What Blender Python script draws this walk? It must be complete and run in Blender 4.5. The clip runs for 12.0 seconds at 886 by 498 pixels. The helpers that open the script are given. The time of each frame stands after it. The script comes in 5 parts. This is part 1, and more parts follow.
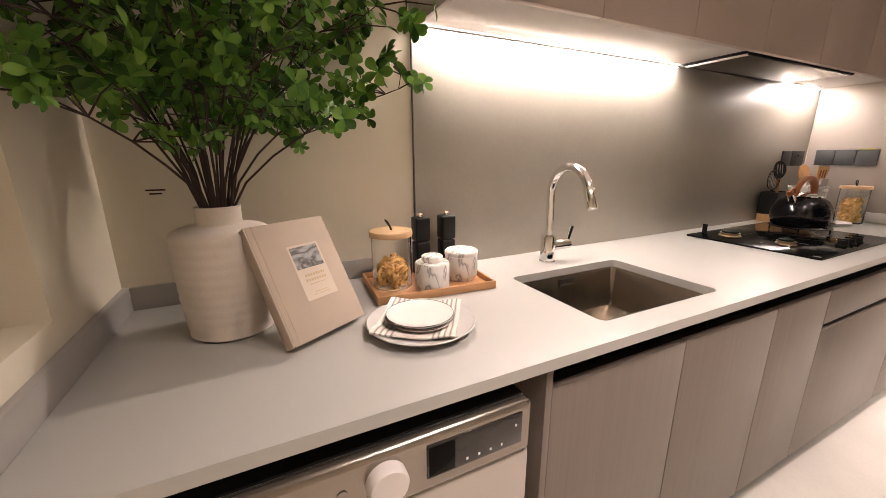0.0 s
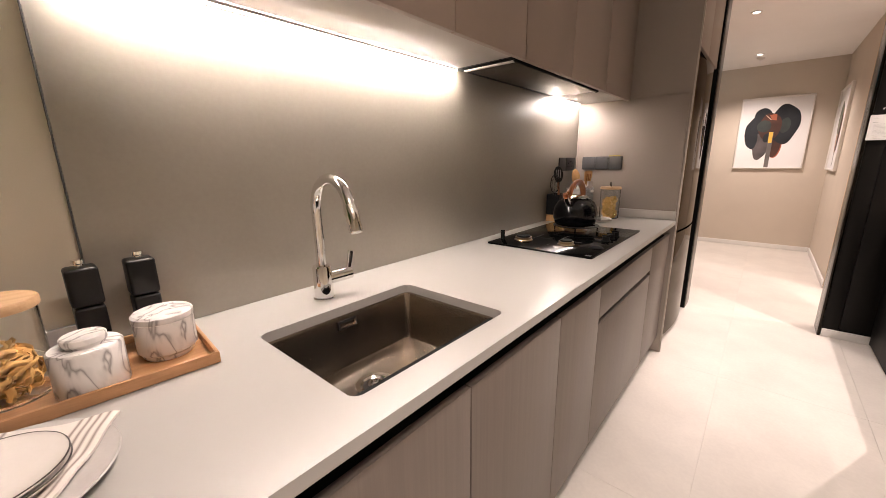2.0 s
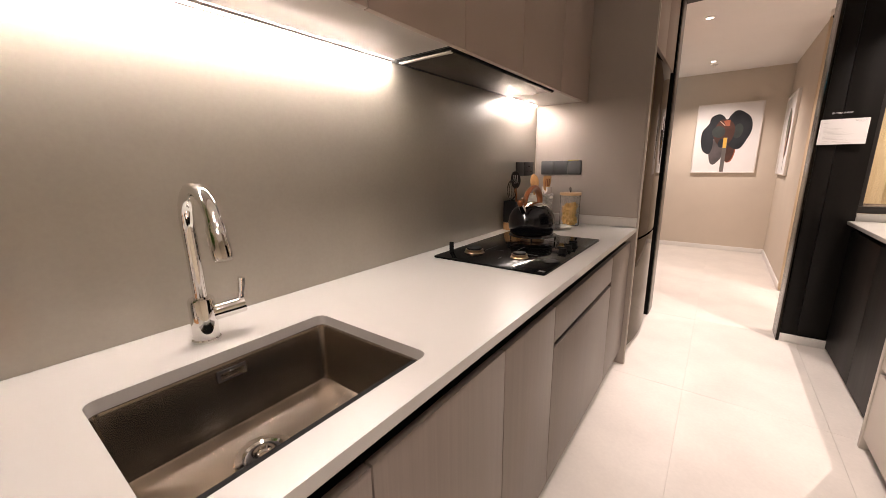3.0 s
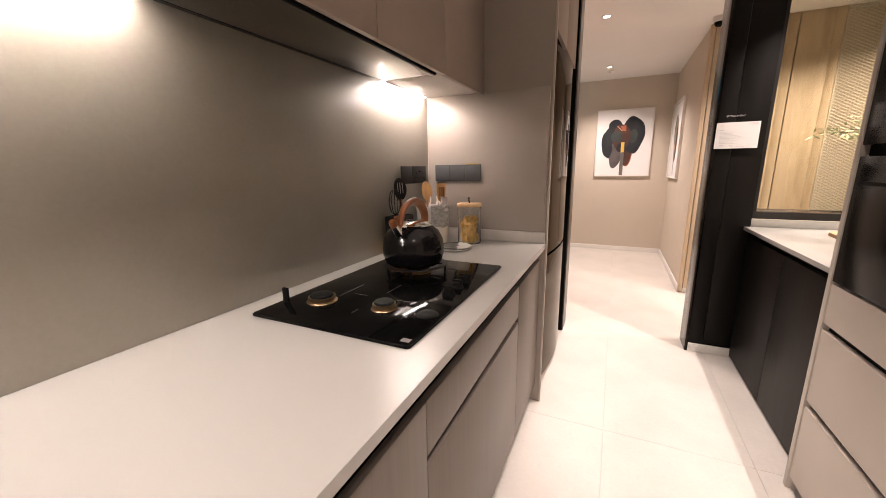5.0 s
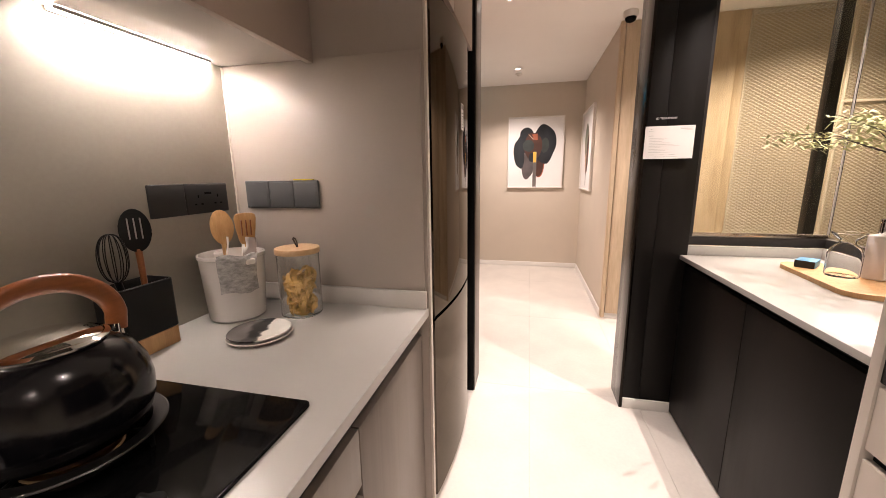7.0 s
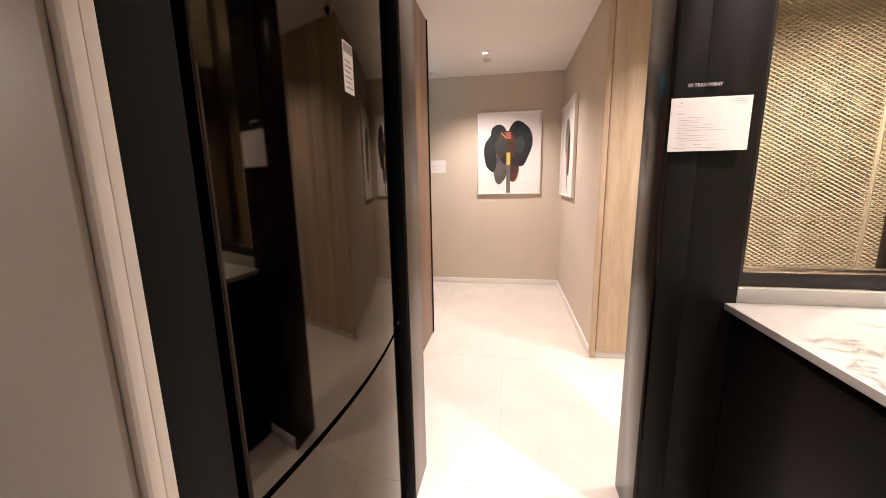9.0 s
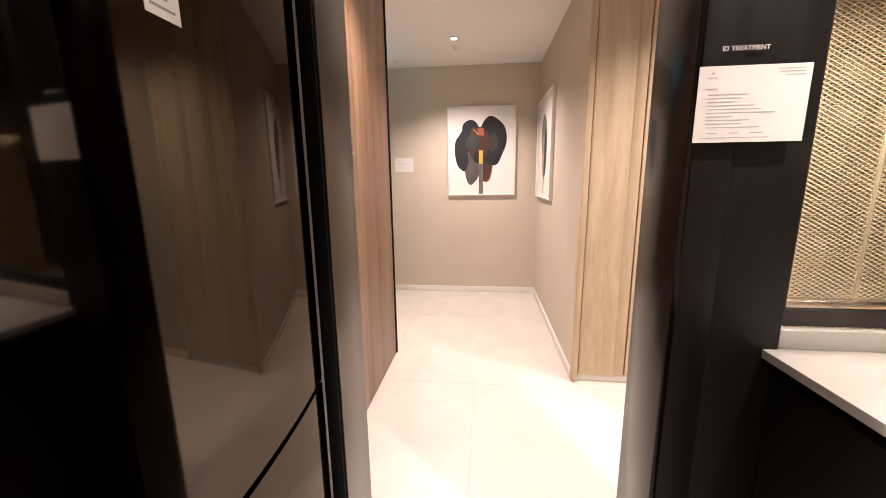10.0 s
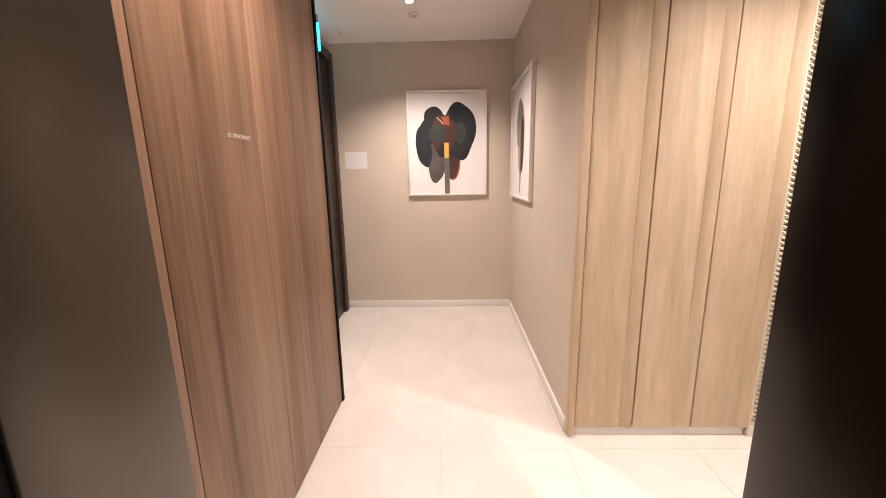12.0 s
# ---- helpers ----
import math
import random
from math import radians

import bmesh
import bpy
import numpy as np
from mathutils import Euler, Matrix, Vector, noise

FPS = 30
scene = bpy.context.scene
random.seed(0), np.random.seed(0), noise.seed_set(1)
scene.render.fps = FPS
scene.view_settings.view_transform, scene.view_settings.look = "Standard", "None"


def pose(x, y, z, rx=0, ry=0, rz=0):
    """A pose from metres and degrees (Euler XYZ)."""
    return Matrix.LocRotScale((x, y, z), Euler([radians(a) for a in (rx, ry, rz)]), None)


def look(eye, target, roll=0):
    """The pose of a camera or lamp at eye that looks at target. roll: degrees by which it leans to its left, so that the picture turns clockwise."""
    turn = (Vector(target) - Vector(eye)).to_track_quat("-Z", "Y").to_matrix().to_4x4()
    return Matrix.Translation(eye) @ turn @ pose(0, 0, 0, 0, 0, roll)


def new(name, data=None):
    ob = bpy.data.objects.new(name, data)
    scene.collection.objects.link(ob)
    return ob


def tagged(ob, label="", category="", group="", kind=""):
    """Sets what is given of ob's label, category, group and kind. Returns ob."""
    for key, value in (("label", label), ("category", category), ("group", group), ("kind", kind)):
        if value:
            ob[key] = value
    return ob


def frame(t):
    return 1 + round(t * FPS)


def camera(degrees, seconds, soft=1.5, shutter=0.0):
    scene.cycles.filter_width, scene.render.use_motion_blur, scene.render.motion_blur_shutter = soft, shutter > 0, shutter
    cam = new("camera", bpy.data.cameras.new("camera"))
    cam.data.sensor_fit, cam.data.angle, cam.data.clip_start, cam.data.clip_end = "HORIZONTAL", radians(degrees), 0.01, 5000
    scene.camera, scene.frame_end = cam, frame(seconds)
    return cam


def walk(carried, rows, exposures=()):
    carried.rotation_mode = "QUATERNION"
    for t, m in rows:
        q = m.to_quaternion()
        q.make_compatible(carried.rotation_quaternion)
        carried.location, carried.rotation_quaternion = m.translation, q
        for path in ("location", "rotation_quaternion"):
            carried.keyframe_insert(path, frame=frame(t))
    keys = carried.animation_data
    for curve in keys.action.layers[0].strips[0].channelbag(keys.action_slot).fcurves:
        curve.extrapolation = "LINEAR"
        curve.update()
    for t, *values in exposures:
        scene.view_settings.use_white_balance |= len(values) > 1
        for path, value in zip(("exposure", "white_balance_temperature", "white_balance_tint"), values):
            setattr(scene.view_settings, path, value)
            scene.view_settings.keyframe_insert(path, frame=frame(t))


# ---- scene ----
cam = camera(100.4, 12.0, soft=0.6)
PATH = [
    (0, (1.411, -0.047, 1.279), (-0.332, 0.8, 0.786), -0.3),
    (0.5, (1.366, 0.01, 1.275), (-0.328, 0.955, 0.786), -0.6),
    (1, (1.331, 0.078, 1.276), (-0.229, 1.232, 0.791), -0.8),
    (1.5, (1.322, 0.192, 1.286), (-0.051, 1.562, 0.797), -0.7),
    (2, (1.323, 0.329, 1.278), (0.05, 1.8, 0.817), -0.8),
    (2.5, (1.332, 0.431, 1.283), (0.107, 1.946, 0.833), -0.7),
    (3, (1.302, 0.562, 1.276), (0.138, 2.128, 0.836), -0.8),
    (3.5, (1.253, 0.685, 1.284), (0.211, 2.335, 0.845), -0.8),
    (5.5, (1.215, 1.305, 1.282), (0.48, 3.115, 0.853), -0.8),
    (6, (1.194, 1.521, 1.299), (0.594, 3.38, 0.869), -0.8),
    (6.5, (1.207, 1.757, 1.304), (0.746, 3.657, 0.882), -0.8),
    (7, (1.229, 1.94, 1.307), (0.785, 3.85, 0.916), -0.7),
    (7.5, (1.225, 2.164, 1.303), (0.786, 4.077, 0.921), -0.7),
    (9.5, (1.319, 2.917, 1.301), (1.026, 4.861, 0.936), -0.9),
    (10, (1.325, 3.112, 1.303), (1.108, 5.065, 0.932), -0.7),
    (10.5, (1.328, 3.265, 1.291), (1.242, 5.227, 0.916), -1.0),
    (11, (1.341, 3.444, 1.296), (1.303, 5.406, 0.908), -0.9),
    (11.5, (1.365, 3.59, 1.301), (1.323, 5.549, 0.905), -0.8),
    (12, (1.337, 3.725, 1.307), (1.284, 5.686, 0.917), -1.0),
]
walk(cam, [(t, look(eye, target, roll)) for t, eye, target, roll in PATH], exposures=[(0.0, 0.32), (0.8, 0.24), (1.5, 0.10), (2.0, 0.0), (3.5, 0.0), (5.5, 0.06), (6.5, 0.14), (7.5, 0.10), (9.5, 0.18), (10.5, 0.15), (11.5, 0.06), (12.0, -0.06)])

# ---- world and lamps ----
world = bpy.data.worlds.new("world")
scene.world = world
world.use_nodes = True
world.node_tree.nodes["Background"].inputs[0].default_value = (1.0, 0.93, 0.86, 1)
world.node_tree.nodes["Background"].inputs[1].default_value = 0.015

WARM = (1.0, 0.825, 0.755)
CEIL = 2.485


def spot_lamp(x, y, power, size=100, blend=0.9, z=CEIL - 0.03, radius=0.02, aim=None):
    data = bpy.data.lights.new("downlight_or_fill_lamp", "SPOT")
    data.energy, data.color, data.spot_size, data.spot_blend, data.shadow_soft_size = power, WARM, radians(size), blend, radius
    ob = new("downlight_or_fill_lamp", data)
    ob.matrix_world = look((x, y, z), aim or (x, y + 0.001, 0))
    return ob


# recessed downlights: x, y, watts, cone; only y 4.77 and 6.53 are known fittings
# the others are unseen, placed for their light; y 0.55 is a soft fill
DOWNLIGHTS_AND_FILLS = ((1.45, 0.95, 84, 104), (1.70, 0.55, 86, 112), (1.45, 2.10, 32, 88), (2.28, 3.56, 140, 104), (1.36, 3.30, 132, 62), (1.063, 4.77, 100, 130), (1.06, 6.53, 150, 130), (2.45, 4.80, 55, 120), (3.20, 4.70, 160, 140))
for x, y, watts, cone in DOWNLIGHTS_AND_FILLS:
    spot_lamp(x, y, watts, cone, radius={3.56: 0.004, 0.55: 0.16}.get(y, 0.02))

# ---- materials ----
def nodes_of(name):
    m = bpy.data.materials.new(name)
    m.use_nodes = True
    return m, m.node_tree.nodes, m.node_tree.links, m.node_tree.nodes["Principled BSDF"]


def coords(n, l, scale=(1, 1, 1), rot=(0, 0, 0)):
    tc, mp = n.new("ShaderNodeTexCoord"), n.new("ShaderNodeMapping")
    l.new(tc.outputs["Object"], mp.inputs[0])
    mp.inputs["Scale"].default_value = scale
    mp.inputs["Rotation"].default_value = [radians(a) for a in rot]
    return mp.outputs[0]


def noise_tex(n, l, vec, scale, detail=4, rough=0.55, dist=0.0):
    t = n.new("ShaderNodeTexNoise")
    l.new(vec, t.inputs["Vector"])
    t.inputs["Scale"].default_value, t.inputs["Detail"].default_value = scale, detail
    t.inputs["Roughness"].default_value, t.inputs["Distortion"].default_value = rough, dist
    return t.outputs["Fac"]


def ramp(n, l, fac, stops):
    r = n.new("ShaderNodeValToRGB")
    e = r.color_ramp.elements
    while len(e) < len(stops):
        e.new(0.5)
    for k, (p, c) in enumerate(stops):
        e[k].position, e[k].color = p, (*c, 1) if len(c) == 3 else c
    l.new(fac, r.inputs[0])
    return r.outputs[0]


def bumped(n, l, p, fac, strength, dist=0.002):
    b = n.new("ShaderNodeBump")
    b.inputs["Strength"].default_value, b.inputs["Distance"].default_value = strength, dist
    l.new(fac, b.inputs["Height"])
    l.new(b.outputs[0], p.inputs["Normal"])


def tone(c, k):
    return tuple(min(1.0, v * k) for v in c)


def surface(name, color, rough=0.5, metal=0.0, var=0.12, scale=6.0, fine=180.0, bump=0.05, coat=0.0, stretch=(1, 1, 1), spec=0.5, gloss=0.12):
    """A plain surface with two scales of variation in colour and gloss, and fine relief."""
    m, n, l, p = nodes_of(name)
    vec = coords(n, l, stretch)
    big, small = noise_tex(n, l, vec, scale, 3), noise_tex(n, l, vec, fine, 2)
    mix = n.new("ShaderNodeMath")
    mix.operation = "MULTIPLY_ADD"
    l.new(small, mix.inputs[0])
    mix.inputs[1].default_value = 0.35
    l.new(big, mix.inputs[2])
    l.new(ramp(n, l, mix.outputs[0], [(0.35, tone(color, 1 - var)), (1.0, tone(color, 1 + var))]), p.inputs["Base Color"])
    rr = n.new("ShaderNodeMapRange")
    l.new(big, rr.inputs[0])
    rr.inputs[3].default_value, rr.inputs[4].default_value = max(0.02, rough * (1 - gloss)), min(1, rough * (1 + gloss))
    l.new(rr.outputs[0], p.inputs["Roughness"])
    p.inputs["Metallic"].default_value, p.inputs["Coat Weight"].default_value = metal, coat
    p.inputs["Specular IOR Level"].default_value = spec
    if bump:
        bumped(n, l, p, small, bump, 0.001)
    return m


def wood(name, dark, light, rough=0.5, grain=(28, 28, 1.6), rot=(0, 0, 0), bump=0.15, boards=True, contrast=0.20):
    """Grain that runs along the third axis of the mapping."""
    m, n, l, p = nodes_of(name)
    vec = coords(n, l, grain, rot)
    if boards:
        info, add = n.new("ShaderNodeObjectInfo"), n.new("ShaderNodeVectorMath")
        add.operation = "ADD"
        sc = n.new("ShaderNodeMath")
        sc.operation = "MULTIPLY"
        l.new(info.outputs["Random"], sc.inputs[0])
        sc.inputs[1].default_value = 37.0
        l.new(vec, add.inputs[0])
        l.new(sc.outputs[0], add.inputs[1])
        vec = add.outputs[0]
    big = noise_tex(n, l, vec, 0.35, 5, 0.6, 1.2)
    fine = noise_tex(n, l, vec, 4.0, 6, 0.7, 0.4)
    mix = n.new("ShaderNodeMix")
    mix.inputs[0].default_value = 0.36
    l.new(big, mix.inputs[2])
    l.new(fine, mix.inputs[3])
    mid = tuple((a + b) / 2 for a, b in zip(dark, light))
    l.new(ramp(n, l, mix.outputs[0], [(0.5 - contrast, dark), (0.50, mid), (0.5 + contrast, light)]), p.inputs["Base Color"])
    p.inputs["Roughness"].default_value = rough
    bumped(n, l, p, fine, bump, 0.001)
    return m


def marble(name, base, vein, scale=9.0, rough=0.3, width=0.06, detail=6, slant=(1, 1, 1)):
    m, n, l, p = nodes_of(name)
    vec = coords(n, l, slant, (20, 25, 0))
    a = noise_tex(n, l, vec, scale, detail, 0.55, 1.2)
    d = n.new("ShaderNodeMath")
    d.operation = "SUBTRACT"
    l.new(a, d.inputs[0])
    d.inputs[1].default_value = 0.5
    ab = n.new("ShaderNodeMath")
    ab.operation = "ABSOLUTE"
    l.new(d.outputs[0], ab.inputs[0])
    l.new(ramp(n, l, ab.outputs[0], [(0.0, vein), (width, tuple(0.8 * b + 0.2 * v for b, v in zip(base, vein))), (width * 2.2, base)]), p.inputs["Base Color"])
    p.inputs["Roughness"].default_value = rough
    return m


def glass(name, color=(1, 1, 1), rough=0.0):
    m, n, l, p = nodes_of(name)
    p.inputs["Base Color"].default_value = (*color, 1)
    p.inputs["Transmission Weight"].default_value, p.inputs["Roughness"].default_value, p.inputs["IOR"].default_value = 1.0, rough, 1.45
    return m


def glow(name, color, strength):
    m, n, l, p = nodes_of(name)
    p.inputs["Base Color"].default_value = (*color, 1)
    p.inputs["Emission Color"].default_value, p.inputs["Emission Strength"].default_value = (*color, 1), strength
    return m


def striped(name, base, stripe, period, duty, axis=0):
    m, n, l, p = nodes_of(name)
    tc, sep = n.new("ShaderNodeTexCoord"), n.new("ShaderNodeSeparateXYZ")
    l.new(tc.outputs["Object"], sep.inputs[0])
    fr = n.new("ShaderNodeMath")
    fr.operation = "PINGPONG"
    l.new(sep.outputs[axis], fr.inputs[0])
    fr.inputs[1].default_value = period
    l.new(ramp(n, l, fr.outputs[0], [(0.0, stripe), (period * duty, stripe), (period * duty + 0.0006, base)]), p.inputs["Base Color"])
    p.inputs["Roughness"].default_value = 0.9
    bumped(n, l, p, noise_tex(n, l, tc.outputs["Object"], 900, 2), 0.4, 0.001)
    return m


M_WALL = surface("cream_paint", (0.74, 0.68, 0.56), 0.75, var=0.05, scale=3, fine=400, bump=0.06)
M_TAUPE = surface("taupe_wallcovering", (0.61, 0.535, 0.445), 0.8, var=0.05, scale=2.5, fine=300, bump=0.08)
M_CEIL = surface("ceiling_paint", (0.88, 0.86, 0.83), 0.85, var=0.03, scale=2, fine=300, bump=0.05)
M_TILE = surface("porcelain_tile", (0.745, 0.705, 0.655), 0.38, var=0.11, scale=3.0, fine=60, bump=0.02)
M_JOINT = surface("tile_joint", (0.72, 0.68, 0.63), 0.85, var=0.1)
M_QUARTZ = surface("white_quartz", (0.400, 0.390, 0.368), 0.28, var=0.012, scale=5, fine=700, bump=0.0, gloss=0.02)
M_UPSTAND = surface("grey_upstand", (0.36, 0.34, 0.32), 0.35, var=0.06, scale=8)
M_UPSTAND2 = surface("pale_upstand", (0.55, 0.52, 0.49), 0.3, var=0.05, scale=8)
M_SKIRT = surface("white_baseboard_paint", (0.82, 0.80, 0.77), 0.5, var=0.03)
M_SPLASH = surface("bronze_grey_backsplash", (0.365, 0.338, 0.290), 0.42, metal=0.1, var=0.10, scale=2.2, fine=90, bump=0.01, coat=0.30)
M_SPLASH.node_tree.nodes["Principled BSDF"].inputs["Coat Roughness"].default_value = 0.12
M_PANEL = surface("taupe_laminate", (0.37, 0.325, 0.288), 0.42, var=0.05, scale=3, fine=250, bump=0.03)
M_UPPER = surface("mocha_lacquer", (0.39, 0.315, 0.27), 0.45, var=0.04, scale=3, fine=250, bump=0.02)
M_UNDER = surface("cabinet_underside", (0.52, 0.485, 0.45), 0.4, var=0.03)
M_EDGE = surface("cream_edging", (0.60, 0.55, 0.49), 0.45, var=0.05)
# near-black: for truly black parts, and for shade put in as solid sheets
M_BLACK = surface("black_parts_and_shade", (0.004, 0.004, 0.004), 0.7, var=0.2, spec=0.15)
M_BASE = wood("grey_oak_laminate", (0.138, 0.114, 0.097), (0.205, 0.172, 0.148), 0.42, grain=(120, 120, 2.2), bump=0.10, contrast=0.34)
M_DARK = surface("black_stained_panel", (0.007, 0.0060, 0.0052), 0.46, spec=0.17, var=0.25, scale=5, fine=60, bump=0.05, stretch=(6, 6, 0.6))
M_JAMB = surface("dark_bronze_metal", (0.022, 0.020, 0.019), 0.45, metal=0.3, var=0.1)
M_FACING = surface("bronze_grey_metal", (0.12, 0.108, 0.095), 0.32, metal=0.9, var=0.08, bump=0.01)
# same metal as the jamb facing, with the column's shade put into its colour
M_FACINGSHADED = surface("shaded_bronze_metal", (0.020, 0.017, 0.014), 0.22, metal=0.9, var=0.08, bump=0.01)
M_STEEL = surface("brushed_steel", (0.37, 0.32, 0.265), 0.25, metal=1.0, var=0.08, scale=5, fine=200, bump=0.002, stretch=(1, 4, 1))
M_SILVER = surface("satin_silver", (0.62, 0.59, 0.55), 0.3, metal=0.8, var=0.04)
M_FROST = surface("frosted_bottle", (0.66, 0.62, 0.60), 0.35, var=0.05)
M_HOODPLATE = surface("smoky_steel_plate", (0.17, 0.158, 0.14), 0.26, metal=0.85, var=0.10, scale=6, fine=160, bump=0.01)
M_CHROME = surface("chrome", (0.85, 0.84, 0.82), 0.05, metal=1.0, var=0.02, bump=0.0)
M_FRIDGE = surface("dark_mirror_steel", (0.078, 0.068, 0.058), 0.045, metal=1.0, var=0.03, scale=2, bump=0.0)
M_FRIDGE.node_tree.nodes["Principled BSDF"].inputs["Specular Tint"].default_value = (0.62, 0.60, 0.57, 1)
M_HOBGLASS = surface("black_hob_glass", (0.003, 0.003, 0.003), 0.07, var=0.1, bump=0.0, spec=0.07)
M_IRON = surface("cast_iron", (0.004, 0.004, 0.004), 0.55, var=0.2, fine=300, bump=0.2, spec=0.12)
M_BRASS = surface("burner_brass", (0.42, 0.30, 0.18), 0.3, metal=1.0, var=0.1)
M_ENAMEL = surface("black_enamel", (0.004, 0.004, 0.005), 0.16, var=0.1, bump=0.0, spec=0.4)
M_WALNUT = wood("brown_walnut_panel", (0.105, 0.050, 0.027), (0.40, 0.245, 0.155), 0.42, grain=(17, 17, 0.65), bump=0.15, contrast=0.17)
M_OAK = wood("pale_oak_board", (0.45, 0.332, 0.203), (0.75, 0.61, 0.445), 0.55, grain=(12, 12, 1.5), bump=0.15, contrast=0.20)
M_TRAYWOOD = wood("acacia_wood", (0.34, 0.165, 0.07), (0.55, 0.31, 0.15), 0.5, grain=(60, 3, 60), bump=0.1)
M_LIDWOOD = wood("beech_lid", (0.46, 0.28, 0.14), (0.66, 0.45, 0.26), 0.5, grain=(90, 5, 90), bump=0.1)
M_SPOON = wood("spoon_wood", (0.42, 0.22, 0.085), (0.64, 0.39, 0.18), 0.5, grain=(90, 90, 6), bump=0.1)
M_HANDLE = wood("handle_wood", (0.17, 0.050, 0.015), (0.33, 0.115, 0.038), 0.30, grain=(60, 6, 60), bump=0.05)
M_DOORWOOD = wood("dark_door_wood", (0.018, 0.011, 0.008), (0.05, 0.03, 0.02), 0.4, grain=(30, 30, 1.6), bump=0.08)
M_CERAMIC = surface("chalky_white_ceramic", (0.66, 0.59, 0.52), 0.8, var=0.10, scale=14, fine=240, bump=0.35)
M_WHITE = surface("white_glaze", (0.74, 0.70, 0.66), 0.25, var=0.04)
M_GREYPLATE = surface("pale_grey_stoneware", (0.50, 0.48, 0.46), 0.35, var=0.08, scale=20)
M_RIM = surface("dark_plate_rim", (0.06, 0.05, 0.045), 0.4)
M_MARBLE = marble("white_marble", (0.76, 0.73, 0.70), (0.30, 0.28, 0.27), 13, 0.45, 0.030, 3, (1, 1, 0.45))
M_LINEN = surface("beige_linen", (0.47, 0.385, 0.31), 0.9, var=0.06, scale=10, fine=900, bump=0.25)
M_PAGES = surface("page_edges", (0.72, 0.66, 0.56), 0.85, var=0.06, fine=800, stretch=(1, 1, 8))
M_PAPER = surface("white_paper", (0.80, 0.78, 0.77), 0.8, var=0.02)
M_CREAMPAPER = surface("cream_label_paper", (0.62, 0.53, 0.44), 0.8, var=0.03)
M_INK = surface("grey_ink", (0.30, 0.29, 0.29), 0.8)
M_BLACKPL = surface("black_lacquered_wood", (0.006, 0.006, 0.006), 0.40, var=0.2, spec=0.3)
M_SOCKET = surface("grey_socket_plastic", (0.075, 0.077, 0.080), 0.38, var=0.05)
M_SOCKETD = surface("charcoal_socket_plastic", (0.022, 0.022, 0.023), 0.38, var=0.05)
M_PASTA = surface("egg_pasta", (0.66, 0.39, 0.12), 0.55, var=0.12, scale=40)
M_LEATHER = surface("dark_leather", (0.035, 0.018, 0.010), 0.6)
M_TOWEL = surface("grey_mottled_towel", (0.40, 0.385, 0.37), 0.95, var=0.55, scale=55, fine=420, bump=0.5, stretch=(1, 1, 2.2))
M_STRIPE = striped("striped_linen", (0.72, 0.67, 0.62), (0.24, 0.20, 0.18), 0.011, 0.42, 1)
M_GLASS = glass("clear_glass", (0.97, 0.98, 0.97))
M_PANE = glass("window_glass", (0.86, 0.84, 0.68))
M_THIN = glass("thin_glass", (0.98, 0.98, 0.98))
M_THIN.node_tree.nodes["Principled BSDF"].inputs["IOR"].default_value = 1.12
M_MESH = surface("champagne_expanded_metal", (0.72, 0.65, 0.53), 0.5, var=0.06)
M_BACKSCREEN = surface("tan_screen_backing", (0.66, 0.56, 0.40), 0.8, var=0.06)
M_DARKWALL = surface("dark_brown_wall", (0.16, 0.13, 0.095), 0.7, var=0.1)
M_BARK = surface("dark_branch_bark", (0.035, 0.018, 0.014), 0.8, var=0.3, scale=30, bump=0.3)
M_WASHER = surface("silver_washer_panel", (0.30, 0.265, 0.23), 0.24, metal=0.9, var=0.03)
M_WASHBODY = surface("pale_washer_body", (0.44, 0.40, 0.365), 0.4, var=0.03)
M_DISPLAY = surface("smoked_display", (0.022, 0.019, 0.017), 0.15, var=0.05, bump=0.0)
M_LED = glow("led_diffuser", (1.0, 0.85, 0.775), 235.0)
M_LAMP = glow("downlight_glow", (1.0, 0.93, 0.84), 12.0)
M_EXIT = glow("exit_sign_glow", (0.04, 0.62, 0.95), 3.5)
M_DRAWER = surface("cream_drawer_front", (0.56, 0.50, 0.44), 0.45, var=0.04)
M_OVEN = surface("black_oven_glass", (0.005, 0.0045, 0.004), 0.16, var=0.1, bump=0.0, spec=0.04)


def leaf_material():
    m, n, l, p = nodes_of("green_leaf")
    info = n.new("ShaderNodeNewGeometry")
    vec = coords(n, l)
    mix = n.new("ShaderNodeMix")
    mix.inputs[0].default_value = 0.45
    l.new(info.outputs["Random Per Island"], mix.inputs[2])
    l.new(noise_tex(n, l, vec, 14, 3), mix.inputs[3])
    l.new(ramp(n, l, mix.outputs[0], [(0.15, (0.018, 0.056, 0.009)), (0.5, (0.078, 0.195, 0.024)), (0.85, (0.24, 0.41, 0.075))]), p.inputs["Base Color"])
    p.inputs["Roughness"].default_value = 0.50
    p.inputs["Specular IOR Level"].default_value = 0.25
    return m


M_LEAF = leaf_material()
M_PALELEAF = surface("pale_artificial_leaf", (0.42, 0.44, 0.20), 0.5, var=0.3, scale=30)

# ---- mesh helpers ----
WORLD = {}


def thing(name, at=(0, 0, 0), rz=0, label="", category="", group="", kind=""):
    ob = new(name)
    ob.matrix_basis = WORLD[ob] = pose(*at, 0, 0, rz)
    return tagged(ob, label, category, group, kind)


def link_mesh(name, bm, material, smooth=40):
    bmesh.ops.recalc_face_normals(bm, faces=bm.faces)
    for f in bm.faces:
        f.smooth = smooth > 0
    for e in bm.edges:
        if len(e.link_faces) == 2 and e.calc_face_angle(0) > radians(smooth):
            e.smooth = False
    me = bpy.data.meshes.new(name)
    bm.to_mesh(me)
    bm.free()
    me.materials.append(material)
    return new(name, me)


